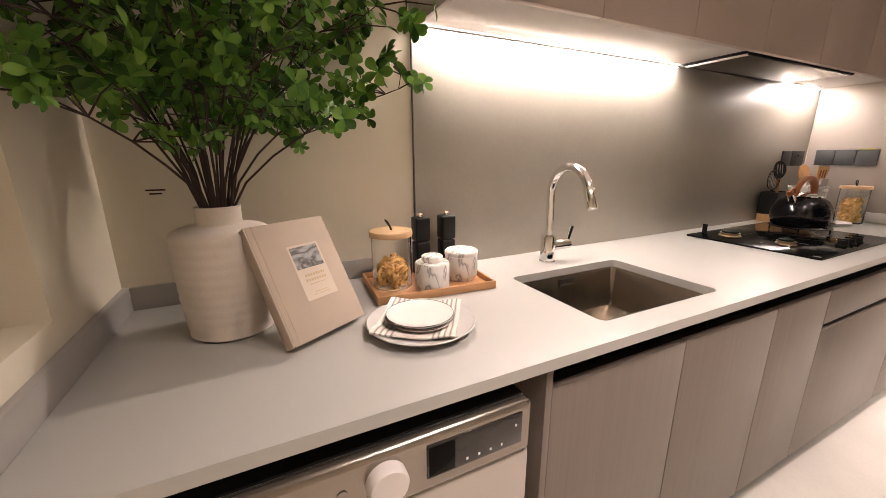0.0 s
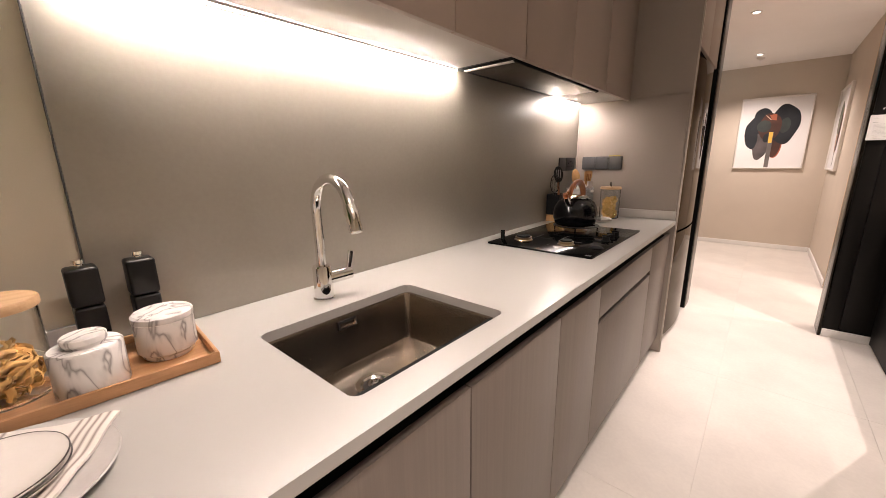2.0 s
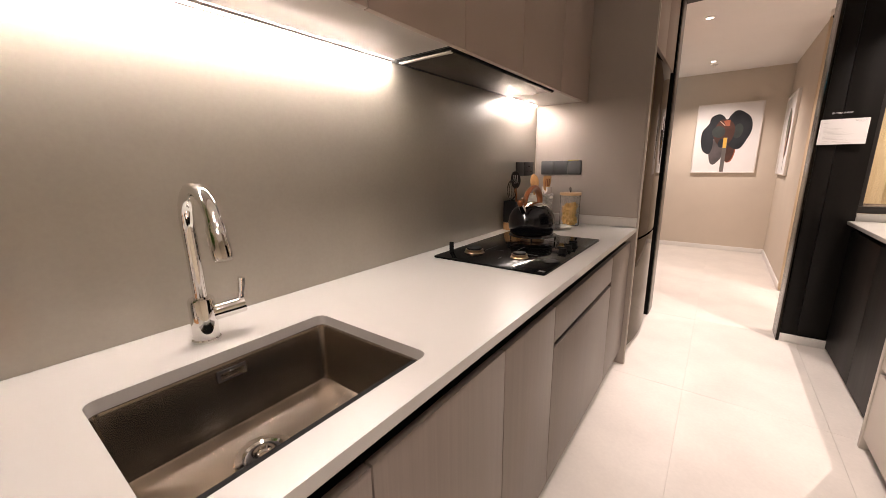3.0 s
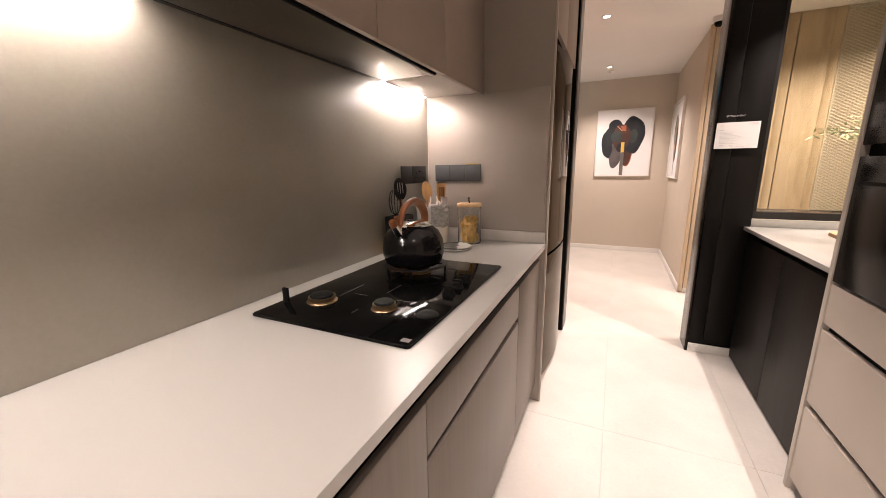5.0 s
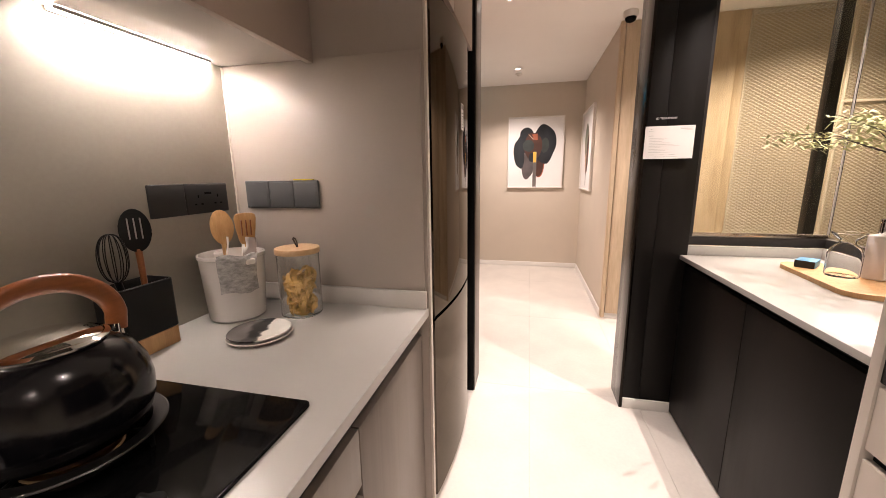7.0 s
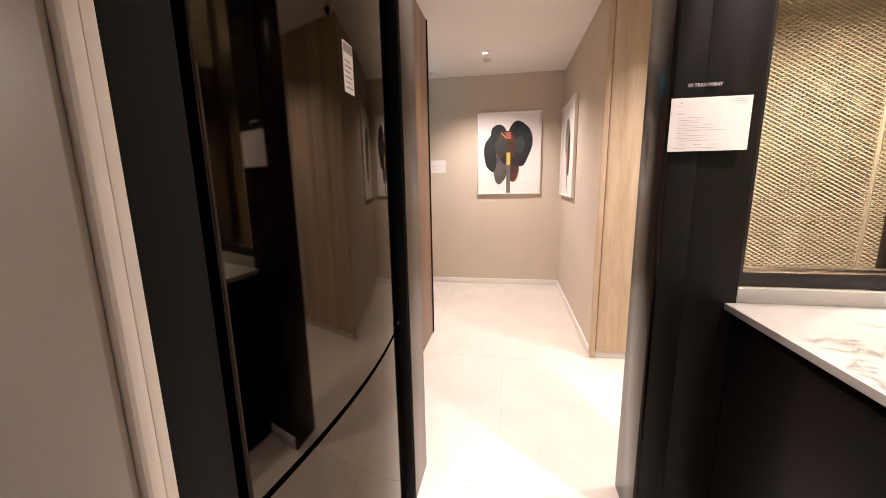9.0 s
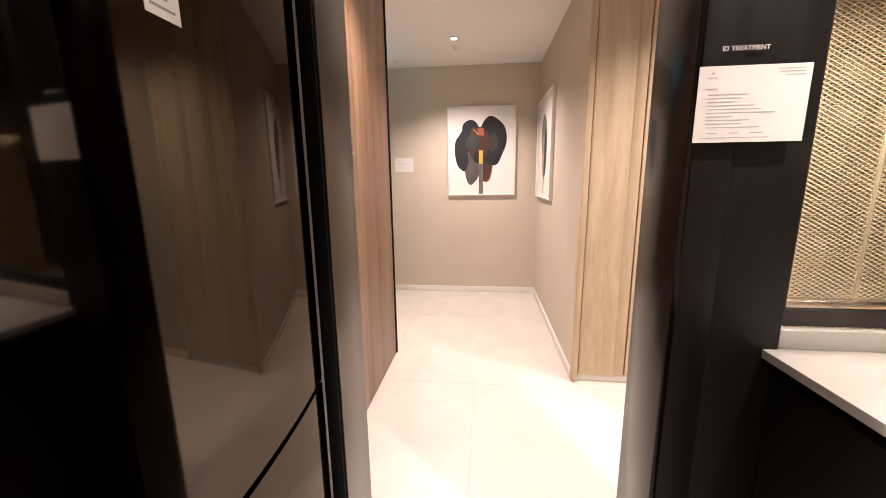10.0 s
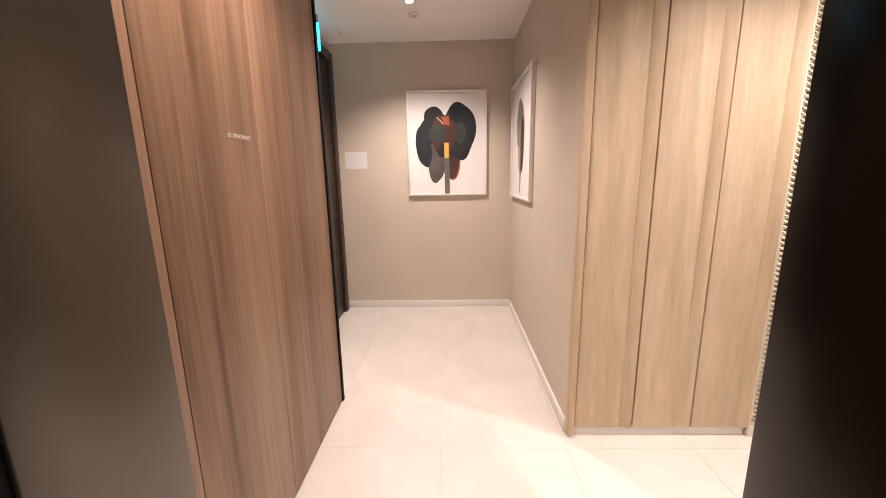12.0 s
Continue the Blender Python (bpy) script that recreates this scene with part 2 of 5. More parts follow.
def part(name, bm, material, parent, label="", smooth=40):
    """One mesh object under a thing or a part; bm holds world places."""
    bm.transform(WORLD[parent].inverted())
    ob = link_mesh(name, bm, material, smooth)
    ob.parent = parent
    WORLD[ob] = WORLD[parent]
    return tagged(ob, label)


def solo(name, bm, material, label="", category="", kind="", group="", smooth=40):
    """A thing that is one mesh, its origin at the middle of its base."""
    lo = [min(v.co[k] for v in bm.verts) for k in range(3)]
    hi = [max(v.co[k] for v in bm.verts) for k in range(3)]
    at = Matrix.Translation(((lo[0] + hi[0]) / 2, (lo[1] + hi[1]) / 2, lo[2]))
    bm.transform(at.inverted())
    ob = link_mesh(name, bm, material, smooth)
    ob.matrix_basis = WORLD[ob] = at
    return tagged(ob, label, category, group, kind)


def box(x0, x1, y0, y1, z0, z1, r=0.0015, seg=2):
    bm = bmesh.new()
    bmesh.ops.create_cube(bm, size=1, matrix=Matrix.LocRotScale(((x0 + x1) / 2, (y0 + y1) / 2, (z0 + z1) / 2), None, (abs(x1 - x0), abs(y1 - y0), abs(z1 - z0))))
    r = min(r, 0.45 * min(abs(x1 - x0), abs(y1 - y0), abs(z1 - z0)))
    if r > 0:
        bmesh.ops.bevel(bm, geom=list(bm.edges), offset=r, segments=seg, profile=0.5, affect="EDGES")
    return bm


def add(bm, *others):
    for o in others:
        me = bpy.data.meshes.new("joined")
        o.to_mesh(me)
        o.free()
        bm.from_mesh(me)
        bpy.data.meshes.remove(me)
    return bm


def moved(bm, m):
    bm.transform(m)
    return bm


def prism(points, z0, z1, r=0.0):
    """A flat outline in x and y, raised from z0 to z1."""
    bm = bmesh.new()
    low = [bm.verts.new((x, y, z0)) for x, y in points]
    top = [bm.verts.new((x, y, z1)) for x, y in points]
    bm.faces.new(low[::-1])
    upper = bm.faces.new(top)
    k = len(points)
    for i in range(k):
        bm.faces.new((low[i], low[(i + 1) % k], top[(i + 1) % k], top[i]))
    if r:
        bmesh.ops.bevel(bm, geom=list(upper.edges), offset=r, segments=2, profile=0.5, affect="EDGES")
    return bm


def rounded(x0, x1, y0, y1, r, n=6):
    pts = []
    for cx, cy, a0 in ((x1 - r, y1 - r, 0), (x0 + r, y1 - r, 90), (x0 + r, y0 + r, 180), (x1 - r, y0 + r, 270)):
        pts += [(cx + r * math.cos(radians(a0 + 90 * k / n)), cy + r * math.sin(radians(a0 + 90 * k / n))) for k in range(n + 1)]
    return pts


def lathe(profile, at=(0, 0, 0), n=48, wobble=0.0):
    """A turned shape from (radius, height) pairs, from the axis at the bottom round to the axis again."""
    bm = bmesh.new()
    rings = []
    for r, z in profile:
        if r < 1e-6:
            rings.append([bm.verts.new((at[0], at[1], at[2] + z))])
        else:
            rings.append([bm.verts.new((at[0] + (r + wobble * math.sin(3 * a + 40 * z)) * math.cos(a), at[1] + (r + wobble * math.sin(2 * a + 60 * z)) * math.sin(a), at[2] + z)) for a in (2 * math.pi * k / n for k in range(n))])
    for a, b in zip(rings, rings[1:]):
        for k in range(n):
            if len(a) == 1 and len(b) == 1:
                continue
            if len(a) == 1:
                bm.faces.new((a[0], b[k], b[(k + 1) % n]))
            elif len(b) == 1:
                bm.faces.new((a[k], a[(k + 1) % n], b[0]))
            else:
                bm.faces.new((a[k], a[(k + 1) % n], b[(k + 1) % n], b[k]))
    return bm


def tube(points, radius, n=12, flat=1.0):
    """A round bar along a line of points; radius: one number or one for each point."""
    pts = [Vector(p) for p in points]
    rad = radius if isinstance(radius, (list, tuple)) else [radius] * len(pts)
    bm, rings = bmesh.new(), []
    up = None
    for i, p in enumerate(pts):
        d = (pts[min(i + 1, len(pts) - 1)] - pts[max(i - 1, 0)]).normalized()
        if up is None:
            up = d.orthogonal().normalized()
        up = (up - d * up.dot(d)).normalized()
        side = d.cross(up)
        rings.append([bm.verts.new(p + rad[i] * (math.cos(2 * math.pi * k / n) * up + flat * math.sin(2 * math.pi * k / n) * side)) for k in range(n)])
    for a, b in zip(rings, rings[1:]):
        for k in range(n):
            bm.faces.new((a[k], a[(k + 1) % n], b[(k + 1) % n], b[k]))
    bm.faces.new(rings[0][::-1])
    bm.faces.new(rings[-1])
    return bm


def arc(cx, cz, r, a0, a1, n, at):
    """Points on an arc in an upright plane: at(u, w) places them."""
    return [at(cx + r * math.cos(radians(a0 + (a1 - a0) * k / n)), cz + r * math.sin(radians(a0 + (a1 - a0) * k / n))) for k in range(n + 1)]


def text_mesh(words, size, m, depth=0.0004):
    cu = bpy.data.curves.new("words", "FONT")
    cu.body, cu.size, cu.extrude, cu.align_x = words, size, depth, "CENTER"
    ob = bpy.data.objects.new("words", cu)
    scene.collection.objects.link(ob)
    me = ob.to_mesh()
    bm = bmesh.new()
    bm.from_mesh(me)
    ob.to_mesh_clear()
    bpy.data.objects.remove(ob)
    bpy.data.curves.remove(cu)
    bm.transform(m)
    return bm


def structure(name, bm, material, label):
    return solo(name, bm, material, label, name.split("_")[0], "structure")

# ---- the large structure ----
X0, FRONT, TOP = 0.275, 0.935, 0.90     # back wall, counter front, counter top
DOOR_X = 0.915

floor_ob = structure("floor", box(0.05, 4.6, -0.7, 7.5, -0.1, -0.004, 0), M_JOINT, "pale matt porcelain tile floor with fine joints")
structure("ceiling", box(0.05, 4.6, -0.7, 7.5, CEIL, CEIL + 0.1, 0), M_CEIL, "plain off-white painted plaster ceiling")
structure("wall_west", box(0.10, X0, -0.7, 3.985, 0, CEIL, 0), M_WALL, "cream painted kitchen wall behind the counter")
structure("wall_fridge_end", box(0.10, 0.872, 3.99, 4.19, 0, CEIL, 0), M_WALL, "plain wall end beside the refrigerator")
structure("wall_corridor_west", box(0.10, 0.64, 4.195, 5.70, 0, CEIL, 0), M_WALL, "wall behind the walnut panels")
structure("wall_alcove", box(0.08, 0.235, 5.70, 7.31, 0, CEIL, 0), M_TAUPE, "taupe wall beside the dark door")
structure("wall_north", box(0.08, 2.06, 7.31, 7.46, 0, CEIL, 0), M_TAUPE, "taupe fabric-look wall at the corridor end")
structure("wall_corridor_east", box(1.908, 2.06, 5.42, 7.31, 0, CEIL, 0), M_TAUPE, "taupe fabric-look corridor wall")
structure("wall_oak_back", box(2.06, 2.80, 5.42, 5.56, 0, CEIL, 0), M_WALL, "wall behind the oak boards")
structure("wall_screen_north", box(2.80, 4.60, 5.52, 5.66, 0, CEIL, 0), M_BACKSCREEN, "tan wall behind the metal screen")
structure("wall_screen_east", box(4.46, 4.60, -0.7, 5.52, 0, CEIL, 0), M_DARKWALL, "dark painted wall of the room beyond the window")
structure("wall_east", box(2.66, 2.80, -0.7, 2.80, 0, CEIL, 0), M_WALL, "cream kitchen wall behind the tall oven unit")
south = box(0.05, 0.605, -0.54, -0.39, 0, CEIL, 0)
add(south, box(0.605, 1.9, -0.54, -0.39, 0, 1.01, 0), box(0.605, 1.9, -0.54, -0.39, 2.15, CEIL, 0), box(1.9, 4.46, -0.54, -0.39, 0, CEIL, 0), box(0.55, 1.95, -0.60, -0.541, 0.9, 2.3, 0))
structure("wall_south", south, M_WALL, "cream painted wall with a shallow recess and sill")
structure("wall_header", box(0.925, 1.79, 4.00, 4.19, 2.445, CEIL, 0), M_JAMB, "dark metal head of the sliding door opening")

for name, b in (("baseboard_north", (0.24, 1.90, 7.296, 7.312, 0, 0.065)), ("baseboard_east", (1.894, 1.909, 5.425, 7.296, 0, 0.065)), ("baseboard_column", (1.784, 2.022, 3.998, 4.011, 0, 0.06))):
    structure(name, box(*b, 0.002), M_SKIRT, "low off-white painted baseboard")

# walnut panels of the corridor
panels = thing("wood_panelling", (0.66, 4.95, 0), label="brown walnut veneer wall panels with fine joints", category="panelling", kind="structure")
for y0, y1 in ((4.197, 4.545), (4.548, 5.028), (5.031, 5.685)):
    part("panel", box(0.642, 0.67, y0, y1, 0.006, CEIL - 0.002, 0.0015), M_WALNUT, panels)
part("edge_trim", box(0.60, 0.676, 5.688, 5.716, 0.0, CEIL - 0.002, 0.002), M_BLACK, panels, "black metal edge trim")
part("lettering", text_mesh("ID TREATMENT", 0.018, Matrix.Translation((0.671, 4.917, 1.432)) @ pose(0, 0, 0, 90, 0, 90)), M_PAPER, panels, "small white lettering")

# oak boards
oak = thing("oak_boarding", (2.3, 5.40, 0), label="pale oak boards with bevelled cover strips", category="panelling", kind="structure")
for x0, x1 in ((1.939, 2.218), (2.225, 2.504), (2.511, 2.79)):
    part("board", box(x0, x1 - 0.062, 5.386, 5.418, 0.055, CEIL - 0.002, 0.002), M_OAK, oak)
    part("cover_strip", moved(box(-0.029, 0.029, -0.012, 0.012, 0.055, CEIL - 0.002, 0.003), pose(x1 - 0.0305, 5.394, 0, 0, 0, -13)), M_OAK, oak)
part("corner_trim", box(1.897, 1.932, 5.372, 5.418, 0.02, CEIL - 0.002, 0.003), M_OAK, oak, "narrow oak corner trim")
part("backing", box(1.934, 2.79, 5.4182, 5.4196, 0.056, CEIL - 0.003, 0), M_BLACK, oak, "black backing seen in the joints")
part("plinth", box(1.93, 2.79, 5.405, 5.419, 0.0, 0.052, 0.001), M_SKIRT, oak, "recessed white plinth")

# left jamb and the right column of the opening
jamb = thing("door_jamb", (0.93, 4.09, 0), label="dark bronze metal jamb of the sliding door opening", category="door jamb", kind="structure")
part("facing", box(0.934, 0.940, 4.002, 4.198, 0, CEIL - 0.002, 0.002), M_FACING, jamb)
# solid black boxes stand in for the shade of the gap at the jamb
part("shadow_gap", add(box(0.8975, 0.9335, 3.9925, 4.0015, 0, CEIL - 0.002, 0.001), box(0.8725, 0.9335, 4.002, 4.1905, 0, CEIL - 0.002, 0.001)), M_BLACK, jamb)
part("edge_strip", box(0.874, 0.897, 3.9925, 4.0, 0, CEIL - 0.002, 0.001), M_UPSTAND2, jamb, "narrow pale edge strip")
part("return", box(0.672, 0.926, 4.191, 4.198, 0, CEIL - 0.002, 0.001), M_DARK, jamb)
column = thing("column", (1.9, 4.1, 0), label="black stained panelled column beside the window", category="column", kind="structure")
part("core", box(1.782, 2.028, 4.030, 4.19, 0, CEIL - 0.002, 0.001), M_DARK, column)
part("facing", box(1.765, 1.781, 4.001, 4.205, 0, CEIL - 0.002, 0.002), M_FACINGSHADED, column, "bronze grey metal facing")
part("front_panel", box(1.783, 1.868, 4.012, 4.0295, 0, CEIL - 0.002, 0.001), M_DARK, column)
part("front_panel", box(1.871, 2.028, 4.018, 4.0295, 0, CEIL - 0.002, 0.001), M_DARK, column)
part("lettering", text_mesh("ID TREATMENT", 0.0135, Matrix.Translation((1.868, 4.0115, 1.561)) @ pose(0, 0, 0, 90, 0, 0)), M_PAPER, column, "small white lettering")

# window of two panes meeting at a post
win = thing("window_1", (2.35, 4.06, 0.94), label="fixed glass window in a slim black frame", category="window", kind="structure")
part("frame", add(box(2.03, 2.66, 4.045, 4.085, 0.942, 0.985, 0.002), box(2.03, 2.052, 4.045, 4.085, 0.985, CEIL - 0.003, 0.002), box(2.052, 2.66, 4.045, 4.085, 2.468, CEIL - 0.003, 0.002)), M_JAMB, win)
part("sill_bead", box(2.052, 2.632, 4.050, 4.080, 0.986, 1.004, 0.002), M_STEEL, win)
part("glass_joint", box(2.634, 2.646, 4.058, 4.072, 1.005, 2.467, 0.002), M_UPSTAND, win, "thin grey sealed joint at the glass corner")
pane = part("pane", box(2.053, 2.632, 4.062, 4.068, 1.005, 2.467, 0), M_PANE, win)
pane.visible_shadow = False
win2 = thing("window_2", (2.64, 3.4, 0.94), label="fixed glass side window in a slim black frame", category="window", kind="structure")
part("frame", add(box(2.62, 2.66, 2.852, 4.044, 0.942, 0.985, 0.002), box(2.62, 2.66, 2.852, 4.044, 2.468, CEIL - 0.003, 0.002), box(2.62, 2.66, 2.852, 2.88, 0.985, 2.467, 0.002)), M_JAMB, win2)
pane = part("pane", box(2.637, 2.643, 2.881, 4.057, 0.986, 2.467, 0), M_PANE, win2)
pane.visible_shadow = False


def diamonds(width, height, wide=0.042, high=0.024, strand=0.0088, thick=0.004):
    """Expanded metal in the plane of x and z: slanted strands that cross at the knots."""
    verts, faces = [], []
    nx, nz = int(width / wide), int(height / high)
    for i in range(nx):
        for j in range(nz):
            for sx, sz in ((-1, -1), (1, -1), (-1, 1), (1, 1)):
                cx, cz = (i + 0.5) * wide, (j + 0.5) * high
                a, b = Vector((cx, 0, cz + sz * high / 2)), Vector((cx + sx * wide / 2, 0, cz))
                d = (b - a).normalized()
                s = Vector((-d.z, 0, d.x)) * strand / 2
                t = Vector((0, thick / 2, 0))
                k = len(verts)
                tilt = Vector((0, 0.0030 * sz, 0))
                verts += [tuple(v) for v in (a + s - t + tilt, a - s - t - tilt, b - s - t - tilt, b + s - t + tilt, a + s + t + tilt, a - s + t - tilt, b - s + t - tilt, b + s + t + tilt)]
                faces += [(k, k + 1, k + 2, k + 3), (k, k + 3, k + 7, k + 4), (k + 1, k + 5, k + 6, k + 2)]
    return verts, faces


def mesh_panel(width, height, m, parent, name="mesh_sheet"):
    me = bpy.data.meshes.new(name)
    verts, faces = diamonds(width, height)
    me.from_pydata(verts, [], faces)
    me.materials.append(M_MESH)
    me.transform(WORLD[parent].inverted() @ m)
    ob = new(name, me)
    ob.parent = parent
    WORLD[ob] = WORLD[parent]
    ob["kind"] = "stuff"
    return ob


SEAM, BAR = 3.44, 1.81
screen = thing("metal_screen", (3.1, 5.39, 0), label="champagne expanded metal mesh screen in framed panels", category="screen")
mesh_panel(SEAM - 2.805, 2.40, pose(2.805, 5.395, 0.07), screen)
mesh_panel(4.42 - SEAM, BAR - 0.09, pose(SEAM + 0.02, 5.395, 0.07), screen)
mesh_panel(4.42 - SEAM, 2.468 - BAR, pose(SEAM + 0.02, 5.395, BAR + 0.01), screen)
for b in ((2.793, 2.802, 5.385, 5.405, 0, CEIL - 0.003), (SEAM - 0.004, SEAM + 0.014, 5.388, 5.402, 0.067, 2.473), (2.803, 4.455, 5.388, 5.402, 2.474, CEIL - 0.003), (2.803, 4.455, 5.388, 5.402, 0.0, 0.066), (SEAM + 0.015, 4.455, 5.388, 5.402, BAR - 0.012, BAR + 0.006)):
    part("frame_bar", box(*b, 0.001), M_MESH, screen)

solo("post", box(2.715, 2.765, 4.36, 4.41, 0.0, CEIL - 0.003, 0.002), M_JAMB, "slim dark metal post in the room beyond the window", "post", kind="structure")

# dark door in the alcove
door = thing("door_1", (0.24, 6.9, 0), label="closed dark brown wooden door in a dark frame", category="door", kind="structure")
part("leaf", box(0.236, 0.262, 6.42, 7.16, 0.005, 2.30, 0.002), M_DOORWOOD, door)
part("frame", add(box(0.236, 0.285, 7.165, 7.25, 0, 2.38, 0.003), box(0.236, 0.285, 6.33, 6.415, 0, 2.38, 0.003), box(0.236, 0.285, 6.415, 7.165, 2.305, 2.38, 0.003)), M_DOORWOOD, door)
part("handle", tube([(0.262, 6.50, 1.0), (0.31, 6.50, 1.0), (0.31, 6.62, 1.0)], 0.009), M_STEEL, door)

# ---- the kitchen: fitted units ----
def counter_slab(x0, x1, y0, y1, z0, z1, hole=None):
    bm = bmesh.new()
    loops = [[(x0, y0), (x1, y0), (x1, y1), (x0, y1)]] + ([hole] if hole else [])
    edges = []
    for pts in loops:
        vs = [bm.verts.new((x, y, z1)) for x, y in pts]
        edges += [bm.edges.new((vs[i], vs[(i + 1) % len(vs)])) for i in range(len(vs))]
    res = bmesh.ops.triangle_fill(bm, use_beauty=True, use_dissolve=False, edges=edges)
    faces = [g for g in res["geom"] if isinstance(g, bmesh.types.BMFace)]
    out = bmesh.ops.extrude_face_region(bm, geom=faces)
    bmesh.ops.translate(bm, vec=(0, 0, z0 - z1), verts=[g for g in out["geom"] if isinstance(g, bmesh.types.BMVert)])
    return bm


SINK = (0.501, 0.862, 0.634, 1.100)
solo("worktop", counter_slab(X0, FRONT, -0.388, 2.998, TOP - 0.025, TOP, rounded(*SINK, 0.022)), M_QUARTZ, "white quartz kitchen worktop with a sink cut-out", "worktop", smooth=30)
solo("upstand", box(X0 + 0.001, X0 + 0.014, -0.372, 0.398, TOP + 0.0005, TOP + 0.06, 0.001), M_UPSTAND, "low grey stone upstand along the wall", "upstand")
solo("upstand", box(X0 + 0.001, FRONT - 0.02, -0.389, -0.374, TOP + 0.0005, TOP + 0.06, 0.001), M_UPSTAND, "low grey stone upstand under the sill", "upstand")
solo("upstand", box(X0 + 0.012, FRONT - 0.004, 2.982, 2.996, TOP + 0.0005, TOP + 0.056, 0.001), M_UPSTAND2, "low pale stone upstand at the tall panel", "upstand")
solo("backsplash", box(X0 + 0.0005, X0 + 0.008, 0.402, 2.990, TOP + 0.0005, 1.66, 0.001), M_SPLASH, "bronze-grey satin back-painted backsplash panel", "backsplash")
solo("backsplash_trim", box(X0 + 0.0005, X0 + 0.010, 0.3985, 0.4015, TOP + 0.0605, 1.66, 0.0005), M_SOCKET, "thin dark metal edge strip of the backsplash", "trim")

# sink
sink = thing("sink", (0.68, 0.867, 0.71), label="undermounted brushed steel single-bowl sink", category="sink")


def loft(levels, close=True):
    bm, rings = bmesh.new(), []
    for (x0, x1, y0, y1, r), z in levels:
        rings.append([bm.verts.new((x, y, z)) for x, y in rounded(x0, x1, y0, y1, r)])
    for a, b in zip(rings, rings[1:]):
        k = len(a)
        for i in range(k):
            bm.faces.new((a[i], a[(i + 1) % k], b[(i + 1) % k], b[i]))
    if close:
        bm.faces.new(rings[-1])
    return bm


def inset(d, r):
    return (SINK[0] + d, SINK[1] - d, SINK[2] + d, SINK[3] - d, r)


part("bowl", loft([(inset(-0.012, 0.03), TOP - 0.0255), (inset(0.003, 0.018), TOP - 0.0255), (inset(0.005, 0.018), TOP - 0.031), (inset(0.011, 0.018), 0.748), (inset(0.017, 0.016), 0.731), (inset(0.032, 0.012), 0.724), (inset(0.12, 0.01), 0.721)]), M_STEEL, sink)
part("drain", lathe([(0, 0.004), (0.012, 0.004), (0.014, 0.010), (0.020, 0.010), (0.022, 0.003), (0.036, 0.002), (0.040, 0.006), (0.052, 0.006), (0.055, 0.001), (0.055, 0)], (0.64, 0.85, 0.721)), M_CHROME, sink, "round polished basket strainer")
part("strainer_slots", lathe([(0.0225, 0.0102), (0.033, 0.0030), (0.034, 0.0036), (0.0235, 0.0106)], (0.64, 0.85, 0.721)), M_JAMB, sink)
part("overflow", box(0.5085, 0.5125, 0.834, 0.894, 0.838, 0.864, 0.006), M_JAMB, sink, "rectangular overflow plate with a dark rim")
part("overflow_slot", box(0.5126, 0.514, 0.840, 0.888, 0.844, 0.858, 0.001), M_STEEL, sink)

# tap
tap = thing("tap", (0.41, 0.862, TOP), label="tall chrome swan-neck mixer tap with a side lever", category="tap")
part("body", lathe([(0, 0), (0.029, 0), (0.029, 0.005), (0.026, 0.008), (0.026, 0.094), (0.0235, 0.099), (0, 0.099)], (0.41, 0.862, TOP)), M_CHROME, tap)
neck = [(0.41, 0.862, 0.997), (0.41, 0.862, 1.08), (0.41, 0.861, 1.128)] + [(0.504 - 0.094 * math.cos(radians(a)), 0.861 - 0.020 * (a / 165), 1.146 + 0.094 * math.sin(radians(a))) for a in range(0, 161, 8)]
part("spout", tube(neck, 0.0138, 16), M_CHROME, tap)
e1, e0 = Vector(neck[-1]), Vector(neck[-2])
d = (e1 - e0).normalized()
part("spray_head", tube([e1 - d * 0.003, e1 + d * 0.004, e1 + d * 0.058, e1 + d * 0.064], [0.0145, 0.0165, 0.0165, 0.014], 16), M_CHROME, tap)
part("lever_arm", tube([(0.411, 0.872, 0.958), (0.424, 0.930, 0.963), (0.427, 0.945, 0.9645), (0.428, 0.948, 0.9648)], [0.019, 0.019, 0.019, 0.015], 16), M_CHROME, tap)
part("lever", tube([(0.427, 0.936, 0.968), (0.431, 0.938, 0.992), (0.438, 0.939, 1.018), (0.442, 0.939, 1.032)], [0.0075, 0.0075, 0.0085, 0.008], 12, 0.5), M_CHROME, tap)


# base units
def base_unit(y0, y1, label, fronts=None):
    """fronts: (y0, y1, z0, z1) panels; one full door without."""
    u = thing("base_cabinet", (0.6, (y0 + y1) / 2, 0), label=label, category="cabinet", group="base cabinets")
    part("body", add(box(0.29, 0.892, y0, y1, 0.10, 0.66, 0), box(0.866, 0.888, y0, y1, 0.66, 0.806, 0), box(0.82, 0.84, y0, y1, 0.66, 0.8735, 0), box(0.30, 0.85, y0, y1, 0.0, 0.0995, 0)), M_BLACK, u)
    for f in fronts or [(y0, y1, 0.105, 0.812)]:
        part("door" if not fronts else "drawer_front", box(0.8935, DOOR_X - 0.003, f[0] + 0.0015, f[1] - 0.0015, f[2], f[3], 0.0012), M_BASE, u)
    return u


